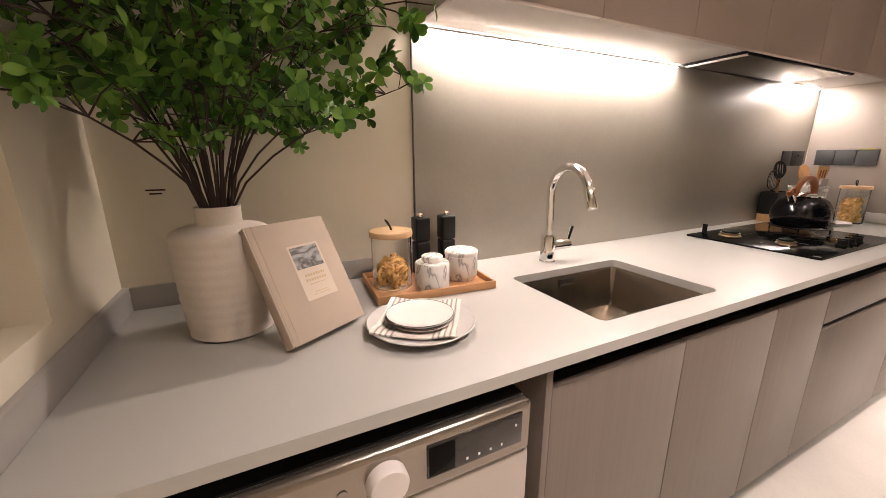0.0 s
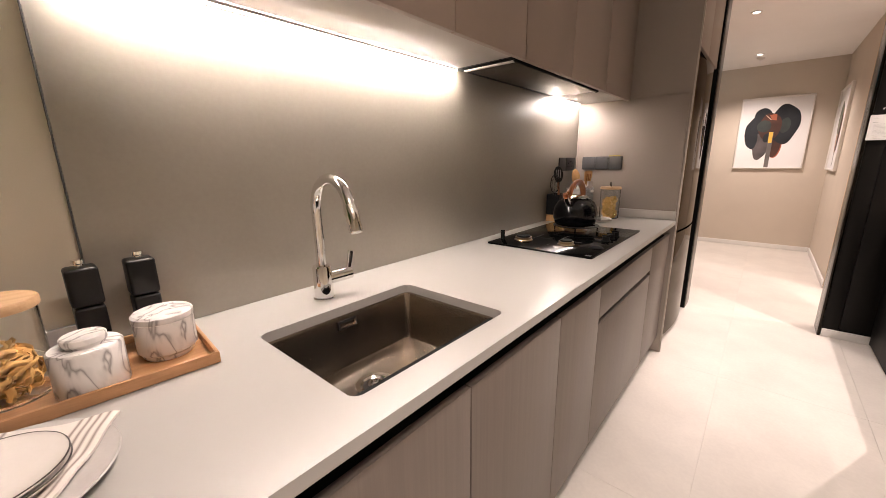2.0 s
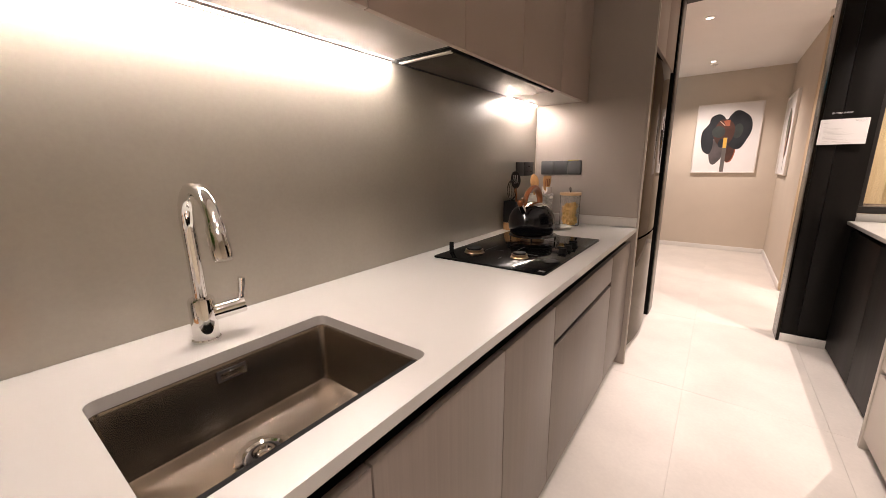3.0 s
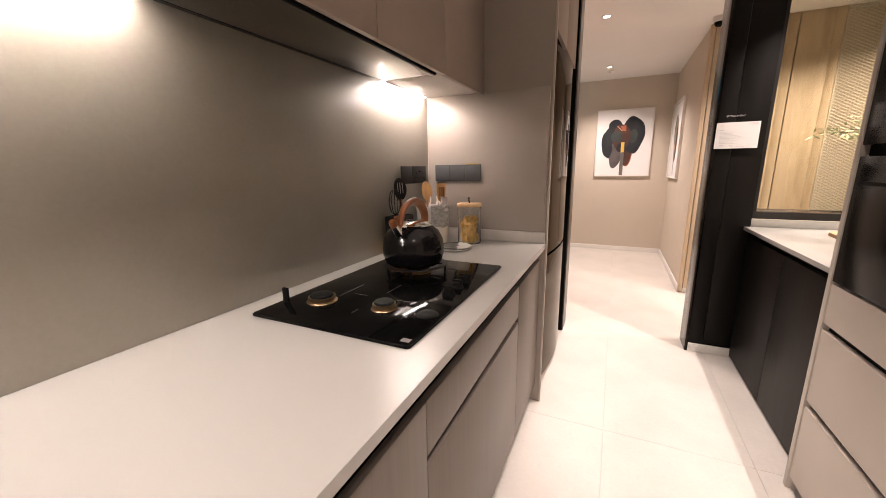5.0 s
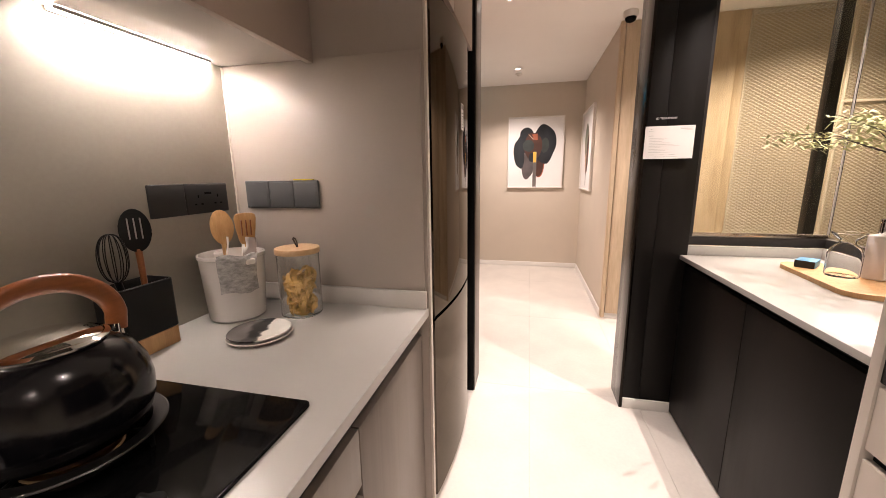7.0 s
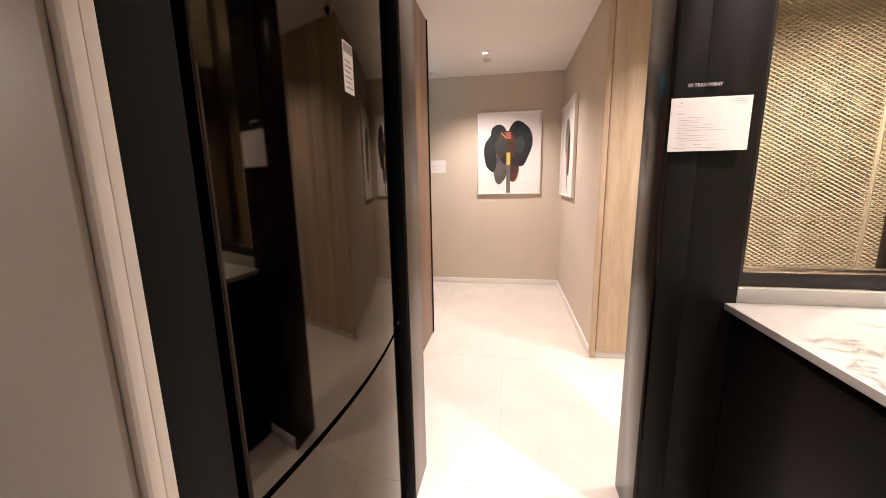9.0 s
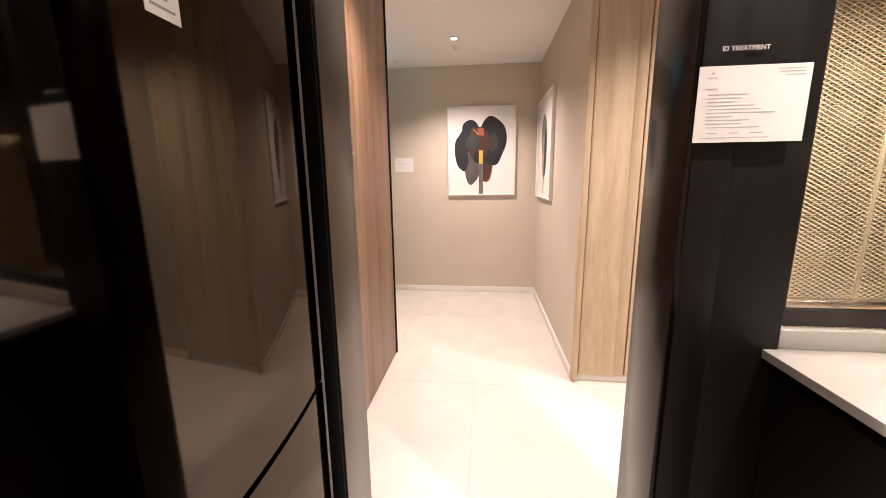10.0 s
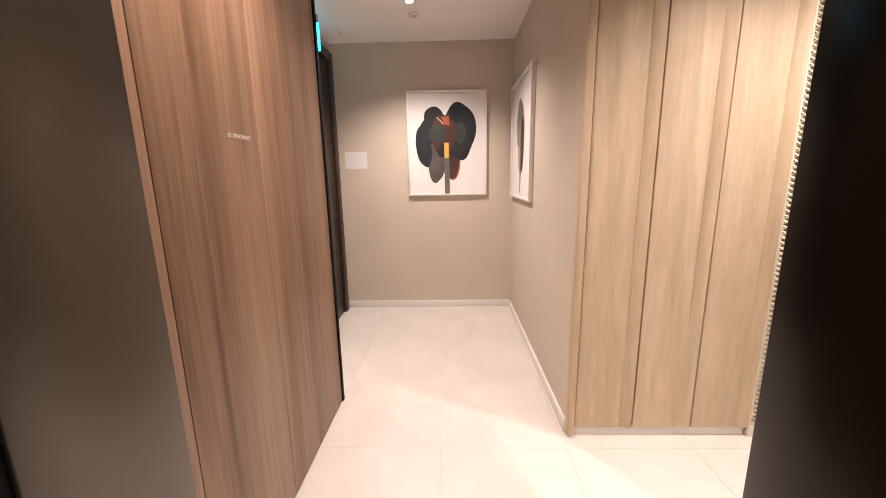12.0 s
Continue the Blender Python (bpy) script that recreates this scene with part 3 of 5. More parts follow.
solo("end_panel", box(0.30, DOOR_X, 0.424, 0.441, 0.0, 0.8715, 0.001), M_BASE, "grey cabinet side panel beside the washing machine", "panel")
base_unit(0.443, 0.889, "grey oak-grain base cabinet with a handleless door under the sink")
base_unit(0.890, 1.349, "grey oak-grain base cabinet with a handleless door under the sink")
base_unit(1.350, 1.714, "grey oak-grain base cabinet with a handleless door")
base_unit(1.715, 2.539, "grey oak-grain drawer cabinet under the hob", [(1.715, 2.539, 0.680, 0.812), (1.715, 2.539, 0.105, 0.655)])
base_unit(2.540, 2.994, "grey oak-grain base cabinet with a handleless door beside the tall panel")

# washing machine
washer = thing("washing_machine", (0.65, 0.065, 0), label="silver front-loading washing machine under the worktop", category="washing machine")
part("body", box(0.36, 0.925, -0.235, 0.368, 0.015, 0.829, 0.006, 3), M_WASHBODY, washer)
# black sheet for the shade on the washer's top, not a lid of its own
part("top_lid", box(0.37, 0.916, -0.23, 0.363, 0.8292, 0.8345, 0.002), M_BLACKPL, washer)
part("control_panel", box(0.915, 0.944, -0.235, 0.368, 0.722, 0.836, 0.016, 4), M_WASHER, washer, "satin silver control panel")
part("front_panel", box(0.915, 0.938, -0.235, 0.368, 0.015, 0.720, 0.006, 3), M_WASHBODY, washer)
disp = part("display", box(0.940, 0.9465, 0.148, 0.342, 0.752, 0.818, 0.002), M_DISPLAY, washer, "smoked black display strip")
part("screen", box(0.9466, 0.9475, 0.151, 0.200, 0.756, 0.814, 0.0005), M_OVEN, disp)
for k, y in enumerate((0.222, 0.246, 0.270, 0.294, 0.325)):
    part("symbol", box(0.9466, 0.9472, y, y + 0.004, 0.762 + (0.03 if k == 4 else 0), 0.767 + (0.03 if k == 4 else 0), 0), M_PAPER, disp)
part("dial", moved(lathe([(0, 0), (0.033, 0), (0.033, 0.018), (0.030, 0.023), (0, 0.023)]), pose(0.944, 0.078, 0.785, 0, 90, 0)), M_FROST, washer, "round pale silver dial")
part("button", moved(lathe([(0, 0), (0.008, 0), (0.008, 0.002), (0, 0.002)], n=20), pose(0.944, 0.01, 0.785, 0, 90, 0)), M_WASHER, washer)
part("porthole", moved(lathe([(0.10, 0), (0.17, 0), (0.175, 0.02), (0.15, 0.028), (0.12, 0.012), (0.10, 0)]), pose(0.938, 0.065, 0.42, 0, 90, 0)), M_WASHER, washer)
part("door_glass", moved(lathe([(0, 0.005), (0.119, 0.005), (0.119, 0.011), (0, 0.02)]), pose(0.938, 0.065, 0.42, 0, 90, 0)), M_DISPLAY, washer)

# shade under the worktop lip, put in as a black strip
solo("shadow_rail", box(0.862, 0.88, -0.388, 0.4235, 0.8455, 0.8715, 0), M_BLACK, "black strip put in for the shade above the washing machine", "rail")

# upper cabinets
UPPER_Y = (0.412, 0.829, 1.231, 1.640, 2.071, 2.531, 2.994)
for y0, y1 in zip(UPPER_Y, UPPER_Y[1:]):
    u = thing("wall_cabinet", (0.43, (y0 + y1) / 2, 1.64), label="mocha lacquered handleless wall cabinet over the worktop", category="cabinet", group="wall cabinets")
    part("body", box(X0 + 0.001, 0.579, y0, y1, 1.664, CEIL - 0.004, 0), M_UNDER, u)
    part("door", box(0.581, 0.600, y0 + 0.0015, y1 - 0.0015, 1.634, CEIL - 0.004, 0.0012), M_UPPER, u)
solo("cabinet_base_panel", box(X0 + 0.001, 0.579, 0.412, 1.610, 1.646, 1.662, 0.001), M_UNDER, "pale underside panel of the wall cabinets", "panel")
solo("cabinet_base_panel", box(X0 + 0.001, 0.579, 2.532, 2.994, 1.646, 1.662, 0.001), M_UNDER, "pale underside panel of the wall cabinets", "panel")
solo("cabinet_side_panel", box(X0 + 0.001, 0.600, 0.396, 0.411, 1.634, CEIL - 0.004, 0.001), M_PANEL, "taupe end panel of the wall cabinets", "panel")
for y0, y1 in ((0.425, 1.606), (2.55, 2.925)):
    led = thing("led_strip", (0.30, (y0 + y1) / 2, 1.636), label="lit warm white LED strip light under the wall cabinets", category="strip light", group="under-cabinet lights")
    part("diffuser", box(0.291, 0.307, y0, y1, 1.6375, 1.6455, 0.001), M_LED, led)
    part("channel", add(box(0.288, 0.2905, y0, y1, 1.6375, 1.6455, 0), box(0.3075, 0.31, y0, y1, 1.6375, 1.6455, 0)), M_UNDER, led)

# extractor hood
hood = thing("extractor_hood", (0.43, 2.09, 1.64), label="built-in black glass extractor hood under the cabinets", category="extractor hood")
part("housing", box(0.288, 0.579, 1.612, 2.529, 1.645, 1.663, 0.001), M_JAMB, hood)
part("frame", add(box(0.322, 0.566, 1.616, 1.6225, 1.637, 1.6448, 0.001), box(0.557, 0.566, 1.623, 2.513, 1.633, 1.6448, 0.001), box(0.322, 0.566, 2.5135, 2.519, 1.637, 1.6448, 0.001), box(0.322, 0.327, 1.623, 2.513, 1.637, 1.6448, 0.001)), M_BLACK, hood, "thin black frame")
part("pull_plate", box(0.328, 0.556, 1.640, 2.512, 1.636, 1.6445, 0.002), M_HOODPLATE, hood, "smoky grey steel plate")
part("end_strip", box(0.330, 0.555, 1.6232, 1.6392, 1.632, 1.6445, 0.002), M_SILVER, hood, "bright satin steel end strip")
part("control", box(0.559, 0.566, 2.40, 2.50, 1.6285, 1.6325, 0.0005), M_STEEL, hood)

# tall panel, refrigerator and the cabinet above it
solo("tall_panel", box(X0 + 0.001, 0.934, 3.0, 3.026, 0.0, CEIL - 0.004, 0.001), M_PANEL, "tall taupe laminate panel beside the refrigerator", "panel")
solo("corner_bead", box(X0 + 0.0088, X0 + 0.0130, 2.9862, 2.9912, TOP + 0.06, 1.640, 0.001), M_EDGE, "thin pale sealing bead in the backsplash corner", "trim", kind="structure")
solo("splash_panel", box(X0 + 0.009, 0.926, 2.9915, 2.9985, TOP + 0.057, 1.645, 0.001), M_PANEL, "taupe satin splash panel on the tall panel", "backsplash")
solo("panel_edging", add(box(0.9345, 0.942, 2.999, 3.012, 0.0, CEIL - 0.004, 0.001), box(0.9345, 0.940, 3.014, 3.027, 0.0, CEIL - 0.004, 0.001)), M_EDGE, "cream vertical edging of the tall panel", "trim")
# the dark gap next to the refrigerator, its shade built as a black sheet
solo("filler_panel", box(0.84, 0.90, 3.028, 3.150, 0.0, CEIL - 0.004, 0.001), M_BLACK, "black sheet put in for the shaded gap beside the refrigerator", "panel")
fr = thing("refrigerator", (0.65, 3.56, 0), label="tall dark mirror-finish two-door refrigerator", category="refrigerator")
part("body", box(0.30, 0.868, 3.165, 3.950, 0.02, 1.885, 0.003), M_BLACK, fr)


def bowed(y0, y1, z0, z1, back=0.872, edge=0.910, bulge=0.033):
    pts = [(back, y0), (back, y1), (edge - 0.006, y1)]
    for k in range(49):
        u = 1 - 2 * k / 48
        pts.append((edge + bulge * (1 - u * u), (y0 + y1) / 2 + u * ((y1 - y0) / 2 - 0.003)))
    pts.append((edge - 0.006, y0))
    return prism(pts[::-1], z0, z1, 0.003)


part("upper_door", bowed(3.165, 3.957, 0.803, 1.880), M_FRIDGE, fr, smooth=20)
part("lower_door", bowed(3.165, 3.957, 0.045, 0.788), M_FRIDGE, fr, smooth=20)
part("grip_gap", box(0.872, 0.905, 3.17, 3.962, 0.789, 0.802, 0), M_BLACK, fr)
part("foot", box(0.80, 0.86, 3.2, 3.25, 0, 0.02, 0.002), M_BLACK, fr)
part("foot", box(0.80, 0.86, 3.86, 3.91, 0, 0.02, 0.002), M_BLACK, fr)
tag = thing("energy_label", (0.943, 3.557, 1.49), label="narrow white information label on the refrigerator door", category="label")
part("sheet", box(0.9435, 0.9445, 3.532, 3.583, 1.495, 1.60, 0), M_PAPER, tag)
part("print", add(box(0.9445, 0.9448, 3.534, 3.581, 1.578, 1.597, 0), *[box(0.9445, 0.9448, 3.538, 3.575 - 0.01 * (k % 2), 1.505 + 0.011 * k, 1.508 + 0.011 * k, 0) for k in range(6)]), M_INK, tag)
top_cab = thing("wall_cabinet", (0.6, 3.56, 1.93), label="mocha lacquered cabinet above the refrigerator", category="cabinet")
part("body", box(0.30, 0.905, 3.03, 3.985, 1.93, CEIL - 0.004, 0), M_BLACK, top_cab)
part("door", box(0.9055, 0.925, 3.03, 3.49, 1.925, CEIL - 0.004, 0.001), M_UPPER, top_cab)
part("door", box(0.9055, 0.925, 3.493, 3.958, 1.925, CEIL - 0.004, 0.001), M_UPPER, top_cab)

# sockets
def socket(name, at, rz, modules, material, label):
    """A row of plates, facing -y before the turn."""
    s = thing(name, at, rz, label, "socket")
    m = WORLD[s]
    x = 0
    for w, kind in modules:
        p = part("plate", moved(box(x + 0.0008, x + w - 0.0008, -0.009, 0.0, 0, 0.087, 0.003, 3), m), material, s)
        if kind == "rocker":
            part("rocker", moved(box(x + 0.006, x + w - 0.006, -0.0115, -0.0092, 0.006, 0.081, 0.001), m), material, p)
        if kind == "double":
            for cx in (x + w * 0.27, x + w * 0.73):
                for dx, dz, sw, sh in ((0, 0.046, 0.004, 0.009), (-0.011, 0.026, 0.0075, 0.004), (0.011, 0.026, 0.0075, 0.004)):
                    part("pin_hole", moved(box(cx + dx - sw / 2, cx + dx + sw / 2, -0.0096, -0.0091, dz, dz + sh, 0), m), M_BLACK, p)
            part("usb_slot", moved(box(x + w * 0.42, x + w * 0.58, -0.0097, -0.0091, 0.056, 0.062, 0), m), M_BLACK, p)
        x += w
    return s


socket("wall_socket", (X0 + 0.008, 2.690, 1.205), 90, [(0.105, "blank"), (0.15, "double")], M_SOCKETD, "charcoal double socket and switch plate on the backsplash")
socket("light_switch", (0.328, 2.991, 1.210), 0, [(0.088, "rocker"), (0.088, "rocker"), (0.088, "rocker")], M_SOCKET, "row of three grey rocker switches on the taupe panel")
solo("sticker", box(0.508, 0.575, 2.981, 2.990, 1.2975, 1.3015, 0), surface("yellow_tape", (0.55, 0.42, 0.02), 0.5), "small yellow sticker above the switches", "sticker")

# ---- right side: counter run with window and the tall oven unit ----
solo("worktop", box(1.995, 2.618, 2.856, 4.042, 0.870, 0.892, 0.0015), M_QUARTZ, "white quartz worktop beneath the window", "worktop")
solo("upstand", box(2.03, 2.600, 4.020, 4.042, 0.8925, 0.941, 0.001), M_QUARTZ, "low white quartz upstand under the window", "upstand")
solo("upstand", box(2.601, 2.618, 2.858, 4.042, 0.8925, 0.941, 0.001), M_QUARTZ, "low white quartz upstand under the side window", "upstand")
for y0, y1 in ((2.856, 3.445), (3.447, 4.013)):
    u = thing("base_cabinet", (2.3, (y0 + y1) / 2, 0), label="black stained base cabinet with a handleless door", category="cabinet", group="black base cabinets")
    part("body", add(box(2.045, 2.60, y0, y1, 0.02, 0.82, 0), box(2.075, 2.60, y0, y1, 0.8205, 0.8695, 0)), M_BLACK, u)
    part("door", box(2.022, 2.044, y0 + 0.001, y1 - 0.001, 0.015, 0.832, 0.0012), M_DARK, u)
# added to block the light that came through between cabinet and column
solo("filler_strip", box(2.024, 2.60, 4.0135, 4.0176, 0.0, 0.8695, 0), M_BLACK, "black strip added to stop light in the gap between the cabinet and the column", "trim", kind="structure")
tall = thing("oven_cabinet", (2.3, 2.2, 0), label="tall unit with built-in black ovens and cream drawers", category="cabinet")
part("side_panel", box(1.952, 2.62, 2.829, 2.853, 0.0, CEIL - 0.004, 0.001), M_EDGE, tall)
part("side_panel", box(1.952, 2.62, 1.60, 1.622, 0.0, CEIL - 0.004, 0.001), M_EDGE, tall)
part("body", box(1.976, 2.62, 1.624, 2.827, 0.05, CEIL - 0.004, 0), M_BLACK, tall)
for y0, y1 in ((2.226, 2.826), (1.624, 2.222)):
    for z0, z1 in ((0.06, 0.375), (0.40, 0.690), (0.715, 0.862)):
        part("drawer_front", box(1.956, 1.975, y0, y1, z0, z1, 0.0012), M_DRAWER, tall)
    for z0, z1 in ((0.872, 1.30), (1.335, 1.78)):
        p = part("oven_front", box(1.954, 1.975, y0, y1, z0, z1, 0.003), M_OVEN, tall, "black glass oven front")
        part("grip", box(1.944, 1.9535, y0 + 0.05, y1 - 0.05, z1 - 0.09, z1 - 0.078, 0.002), M_BLACK, p)
    part("top_door", box(1.956, 1.975, y0, y1, 1.80, CEIL - 0.006, 0.0012), M_UPPER, tall)

# ---- hob and kettle ----
hob = thing("gas_hob", (0.612, 2.11, TOP), label="black glass gas hob with brass burners set on the worktop", category="hob")
part("glass_plate", prism(rounded(0.369, 0.855, 1.749, 2.474, 0.008), TOP + 0.0005, TOP + 0.0075, 0.0015), M_HOBGLASS, hob)
HZ = TOP + 0.0078
BURNERS = ((0.478, 1.900, 0.040), (0.680, 1.920, 0.033), (0.580, 2.285, 0.055))
for bx, by, r in BURNERS:
    b = part("burner", lathe([(0, 0), (r + 0.004, 0), (r + 0.002, 0.003), (r * 0.84, 0.004), (r * 0.84, 0.008), (r * 0.97, 0.009), (r * 0.97, 0.014), (0, 0.014)], (bx, by, HZ)), M_BRASS, hob, "brass burner ring")
    part("burner_cap", lathe([(0, 0.0142), (r * 0.80, 0.0142), (r * 0.84, 0.017), (r * 0.78, 0.021), (0, 0.0215)], (bx, by, HZ)), M_IRON, b, "black burner cap")
M_PRINT = surface("grey_glass_print", (0.085, 0.08, 0.075), 0.4)
for x0, x1, y0, y1 in ((0.499, 0.5018, 1.950, 2.070), (0.617, 0.6198, 1.855, 1.885), (0.617, 0.6198, 2.030, 2.110), (0.530, 0.575, 1.984, 1.9868), (0.676, 0.730, 1.984, 1.9868)):
    part("printed_line", box(x0, x1, y0, y1, HZ - 0.0002, HZ + 0.0003, 0), M_PRINT, hob, "thin grey printed line")
bx, by, r = BURNERS[2]
M_TRIVET = surface("grey_trivet_steel", (0.045, 0.042, 0.04), 0.35, metal=0.9, var=0.1)
trivet = part("trivet", lathe([(0.098, 0.026), (0.116, 0.026), (0.118, 0.028), (0.116, 0.030), (0.098, 0.030), (0.097, 0.028), (0.098, 0.026)], (bx, by, HZ), 56), M_TRIVET, hob, "round grey steel pan trivet")
for k in range(4):
    c, s = math.cos(radians(20 + 90 * k)), math.sin(radians(20 + 90 * k))
    part("trivet_leg", tube([(bx + c * 0.108, by + s * 0.108, HZ), (bx + c * 0.108, by + s * 0.108, HZ + 0.028)], 0.0035, 8), M_IRON, trivet)
    part("trivet_arm", tube([(bx + c * 0.099, by + s * 0.099, HZ + 0.028), (bx + c * 0.05, by + s * 0.05, HZ + 0.028)], 0.003, 8), M_IRON, trivet)
part("end_tab", box(0.385, 0.405, 1.842, 1.85, HZ, HZ + 0.045, 0.002), M_IRON, hob)
M_KNOB = surface("matt_black_knob", (0.004, 0.004, 0.004), 0.6, var=0.15, spec=0.12)
part("timer_dial", lathe([(0, 0), (0.030, 0), (0.030, 0.003), (0.027, 0.005), (0.012, 0.0045), (0, 0.0045)], (0.812, 1.92, HZ), 32), M_KNOB, hob)
for ky in (2.087, 2.155, 2.225):
    k = part("knob", lathe([(0, 0), (0.021, 0), (0.021, 0.004), (0.017, 0.006), (0.016, 0.020), (0.014, 0.022), (0, 0.022)], (0.80, ky, HZ), 28), M_KNOB, hob)
    part("knob_grip", box(0.782, 0.818, ky - 0.004, ky + 0.004, HZ + 0.0222, HZ + 0.028, 0.002), M_KNOB, k)
part("mark", box(0.822, 0.845, 1.765, 1.782, HZ - 0.0002, HZ + 0.0001, 0), M_PRINT, hob)

KX, KY, KZ = 0.572, 2.285, HZ + 0.0405
kettle = thing("kettle", (KX, KY, KZ), label="black enamel whistling kettle with an arched brown wooden handle", category="kettle")
part("body", lathe([(0, -0.010), (0.090, -0.010), (0.102, -0.002), (0.1115, 0.026), (0.113, 0.052), (0.108, 0.082), (0.093, 0.111), (0.068, 0.130), (0.056, 0.134), (0.0, 0.134)], (KX, KY, KZ), 64), M_ENAMEL, kettle)
lid = part("lid", lathe([(0, 0.1172), (0.060, 0.1172), (0.062, 0.121), (0.056, 0.125), (0.036, 0.131), (0.0, 0.134)], (KX, KY, KZ + 0.017), 48), M_CHROME, kettle, "polished steel lid")
part("lid_rim", lathe([(0.060, 0.1165), (0.069, 0.1150), (0.070, 0.1185), (0.0635, 0.1215)], (KX, KY, KZ + 0.017), 48), M_CHROME, lid)
part("spout", tube([(KX - 0.004, KY - 0.072, KZ + 0.098), (KX - 0.007, KY - 0.097, KZ + 0.126), (KX - 0.009, KY - 0.111, KZ + 0.144)], [0.021, 0.016, 0.0135], 20), M_CHROME, kettle, "polished steel spout")
part("whistle", tube([(KX - 0.009, KY - 0.110, KZ + 0.143), (KX - 0.011, KY - 0.119, KZ + 0.155), (KX - 0.012, KY - 0.124, KZ + 0.162)], [0.0135, 0.0135, 0.0105], 20), M_HANDLE, kettle, "brown whistle cap")
arch = [(KX - 0.006, KY - 0.093, KZ + 0.132)] + [(KX, KY + 0.004 - 0.092 * math.cos(radians(a)), KZ + 0.138 + 0.078 * math.sin(radians(a))) for a in range(6, 175, 8)] + [(KX, KY + 0.092, KZ + 0.118)]
part("handle", tube(arch, [0.0095 + 0.0022 * math.sin(math.pi * k / (len(arch) - 1)) for k in range(len(arch))], 14, 1.5), M_HANDLE, kettle, "arched reddish-brown wooden handle")
part("handle_bracket", tube([(KX, KY + 0.090, KZ + 0.128), (KX, KY + 0.088, KZ + 0.108)], [0.010, 0.012], 12), M_CHROME, kettle)
part("thumb_lever", tube([(KX, KY - 0.098, KZ + 0.15), (KX - 0.003, KY - 0.110, KZ + 0.175)], [0.006, 0.008], 10), M_HANDLE, kettle)


# ---- far end of the counter ----
def glass_jar(x, y, z, r, h, label, loop=True):
    j = thing("storage_jar", (x, y, z), label=label, category="jar")
    g = part("glass_body", lathe([(0, 0), (r - 0.004, 0), (r, 0.005), (r, h), (r - 0.003, h), (r - 0.003, 0.008), (r - 0.007, 0.004), (0, 0.004)], (x, y, z), 48), M_GLASS, j)
    g.visible_shadow = False
    part("lid", lathe([(0, h + 0.0005), (r + 0.003, h + 0.0005), (r + 0.004, h + 0.003), (r + 0.004, h + 0.013), (r + 0.002, h + 0.016), (0, h + 0.016)], (x, y, z), 48), M_LIDWOOD, j, "round beech wood lid")
    t = z + h + 0.016
    part("pull_loop", tube([(x, y + 0.003, t), (x + 0.003, y - 0.003, t + 0.014), (x + 0.005, y - 0.012, t + 0.028), (x + 0.003, y - 0.016, t + 0.031), (x - 0.002, y - 0.013, t + 0.027), (x - 0.003, y - 0.003, t + 0.012), (x, y + 0.001, t)], 0.0019, 8, 1.5), M_LEATHER, j, "dark leather pull loop")
    return j


def pasta(x, y, z, r, h, count, seed):
    """Ribbon nests filling a jar: each a coiled flat band."""
    rng = random.Random(seed)
    p = thing("pasta", (x, y, z), label="dried yellow ribbon pasta filling a glass jar", category="pasta")
    for k in range(count):
        cr = 0.016 + rng.random() * 0.012
        a, d, zz = rng.random() * 6.28, rng.random() ** 0.35 * (r - cr - 0.004), z + cr * 0.8 + 0.006 + (h - 2 * cr) * (k + rng.random() * 0.6) / count
        tilt = Matrix.Translation((x + d * math.cos(a), y + d * math.sin(a), zz)) @ Euler((rng.uniform(-1.3, 1.3), rng.uniform(-1.3, 1.3), rng.random() * 6.28)).to_matrix().to_4x4()
        pts = []
        turns = 1.2 + rng.random() * 1.2
        for i in range(20):
            u = i / 19
            b = u * turns * 6.28
            rr = cr * (1 - 0.25 * u)
            pts.append((tilt @ Vector((rr * math.cos(b), rr * math.sin(b) * 0.9, 0.008 * (u - 0.5) + 0.004 * math.sin(3 * b))))[:])
        lo, hi = z + 0.007, z + h
        pts = [(min(max(q[0], x - r + 0.006), x + r - 0.006), min(max(q[1], y - r + 0.006), y + r - 0.006), min(max(q[2], lo), hi)) for q in pts]
        part("ribbon", tube(pts, 0.0042, 6, 0.28), M_PASTA, p)
    return p


glass_jar(0.565, 2.888, TOP, 0.060, 0.188, "clear glass storage jar with a round beech lid on the worktop")
pasta(0.565, 2.888, TOP, 0.058, 0.150, 70, 3)

CX, CY = 0.383, 2.835
crock = thing("utensil_crock", (CX, CY, TOP), label="white ceramic utensil crock with small side lugs", category="crock")
part("pot", lathe([(0, 0), (0.070, 0), (0.076, 0.006), (0.086, 0.182), (0.089, 0.184), (0.089, 0.192), (0.084, 0.193), (0.081, 0.180), (0.070, 0.010), (0, 0.010)], (CX, CY, TOP)), M_WHITE, crock)
for sgn in (-1, 1):
    part("lug", moved(box(0.076, 0.102, -0.014, 0.014, 0.168, 0.186, 0.006, 3), pose(CX, CY, TOP, 0, 0, -20 + (180 if sgn < 0 else 0))), M_WHITE, crock)


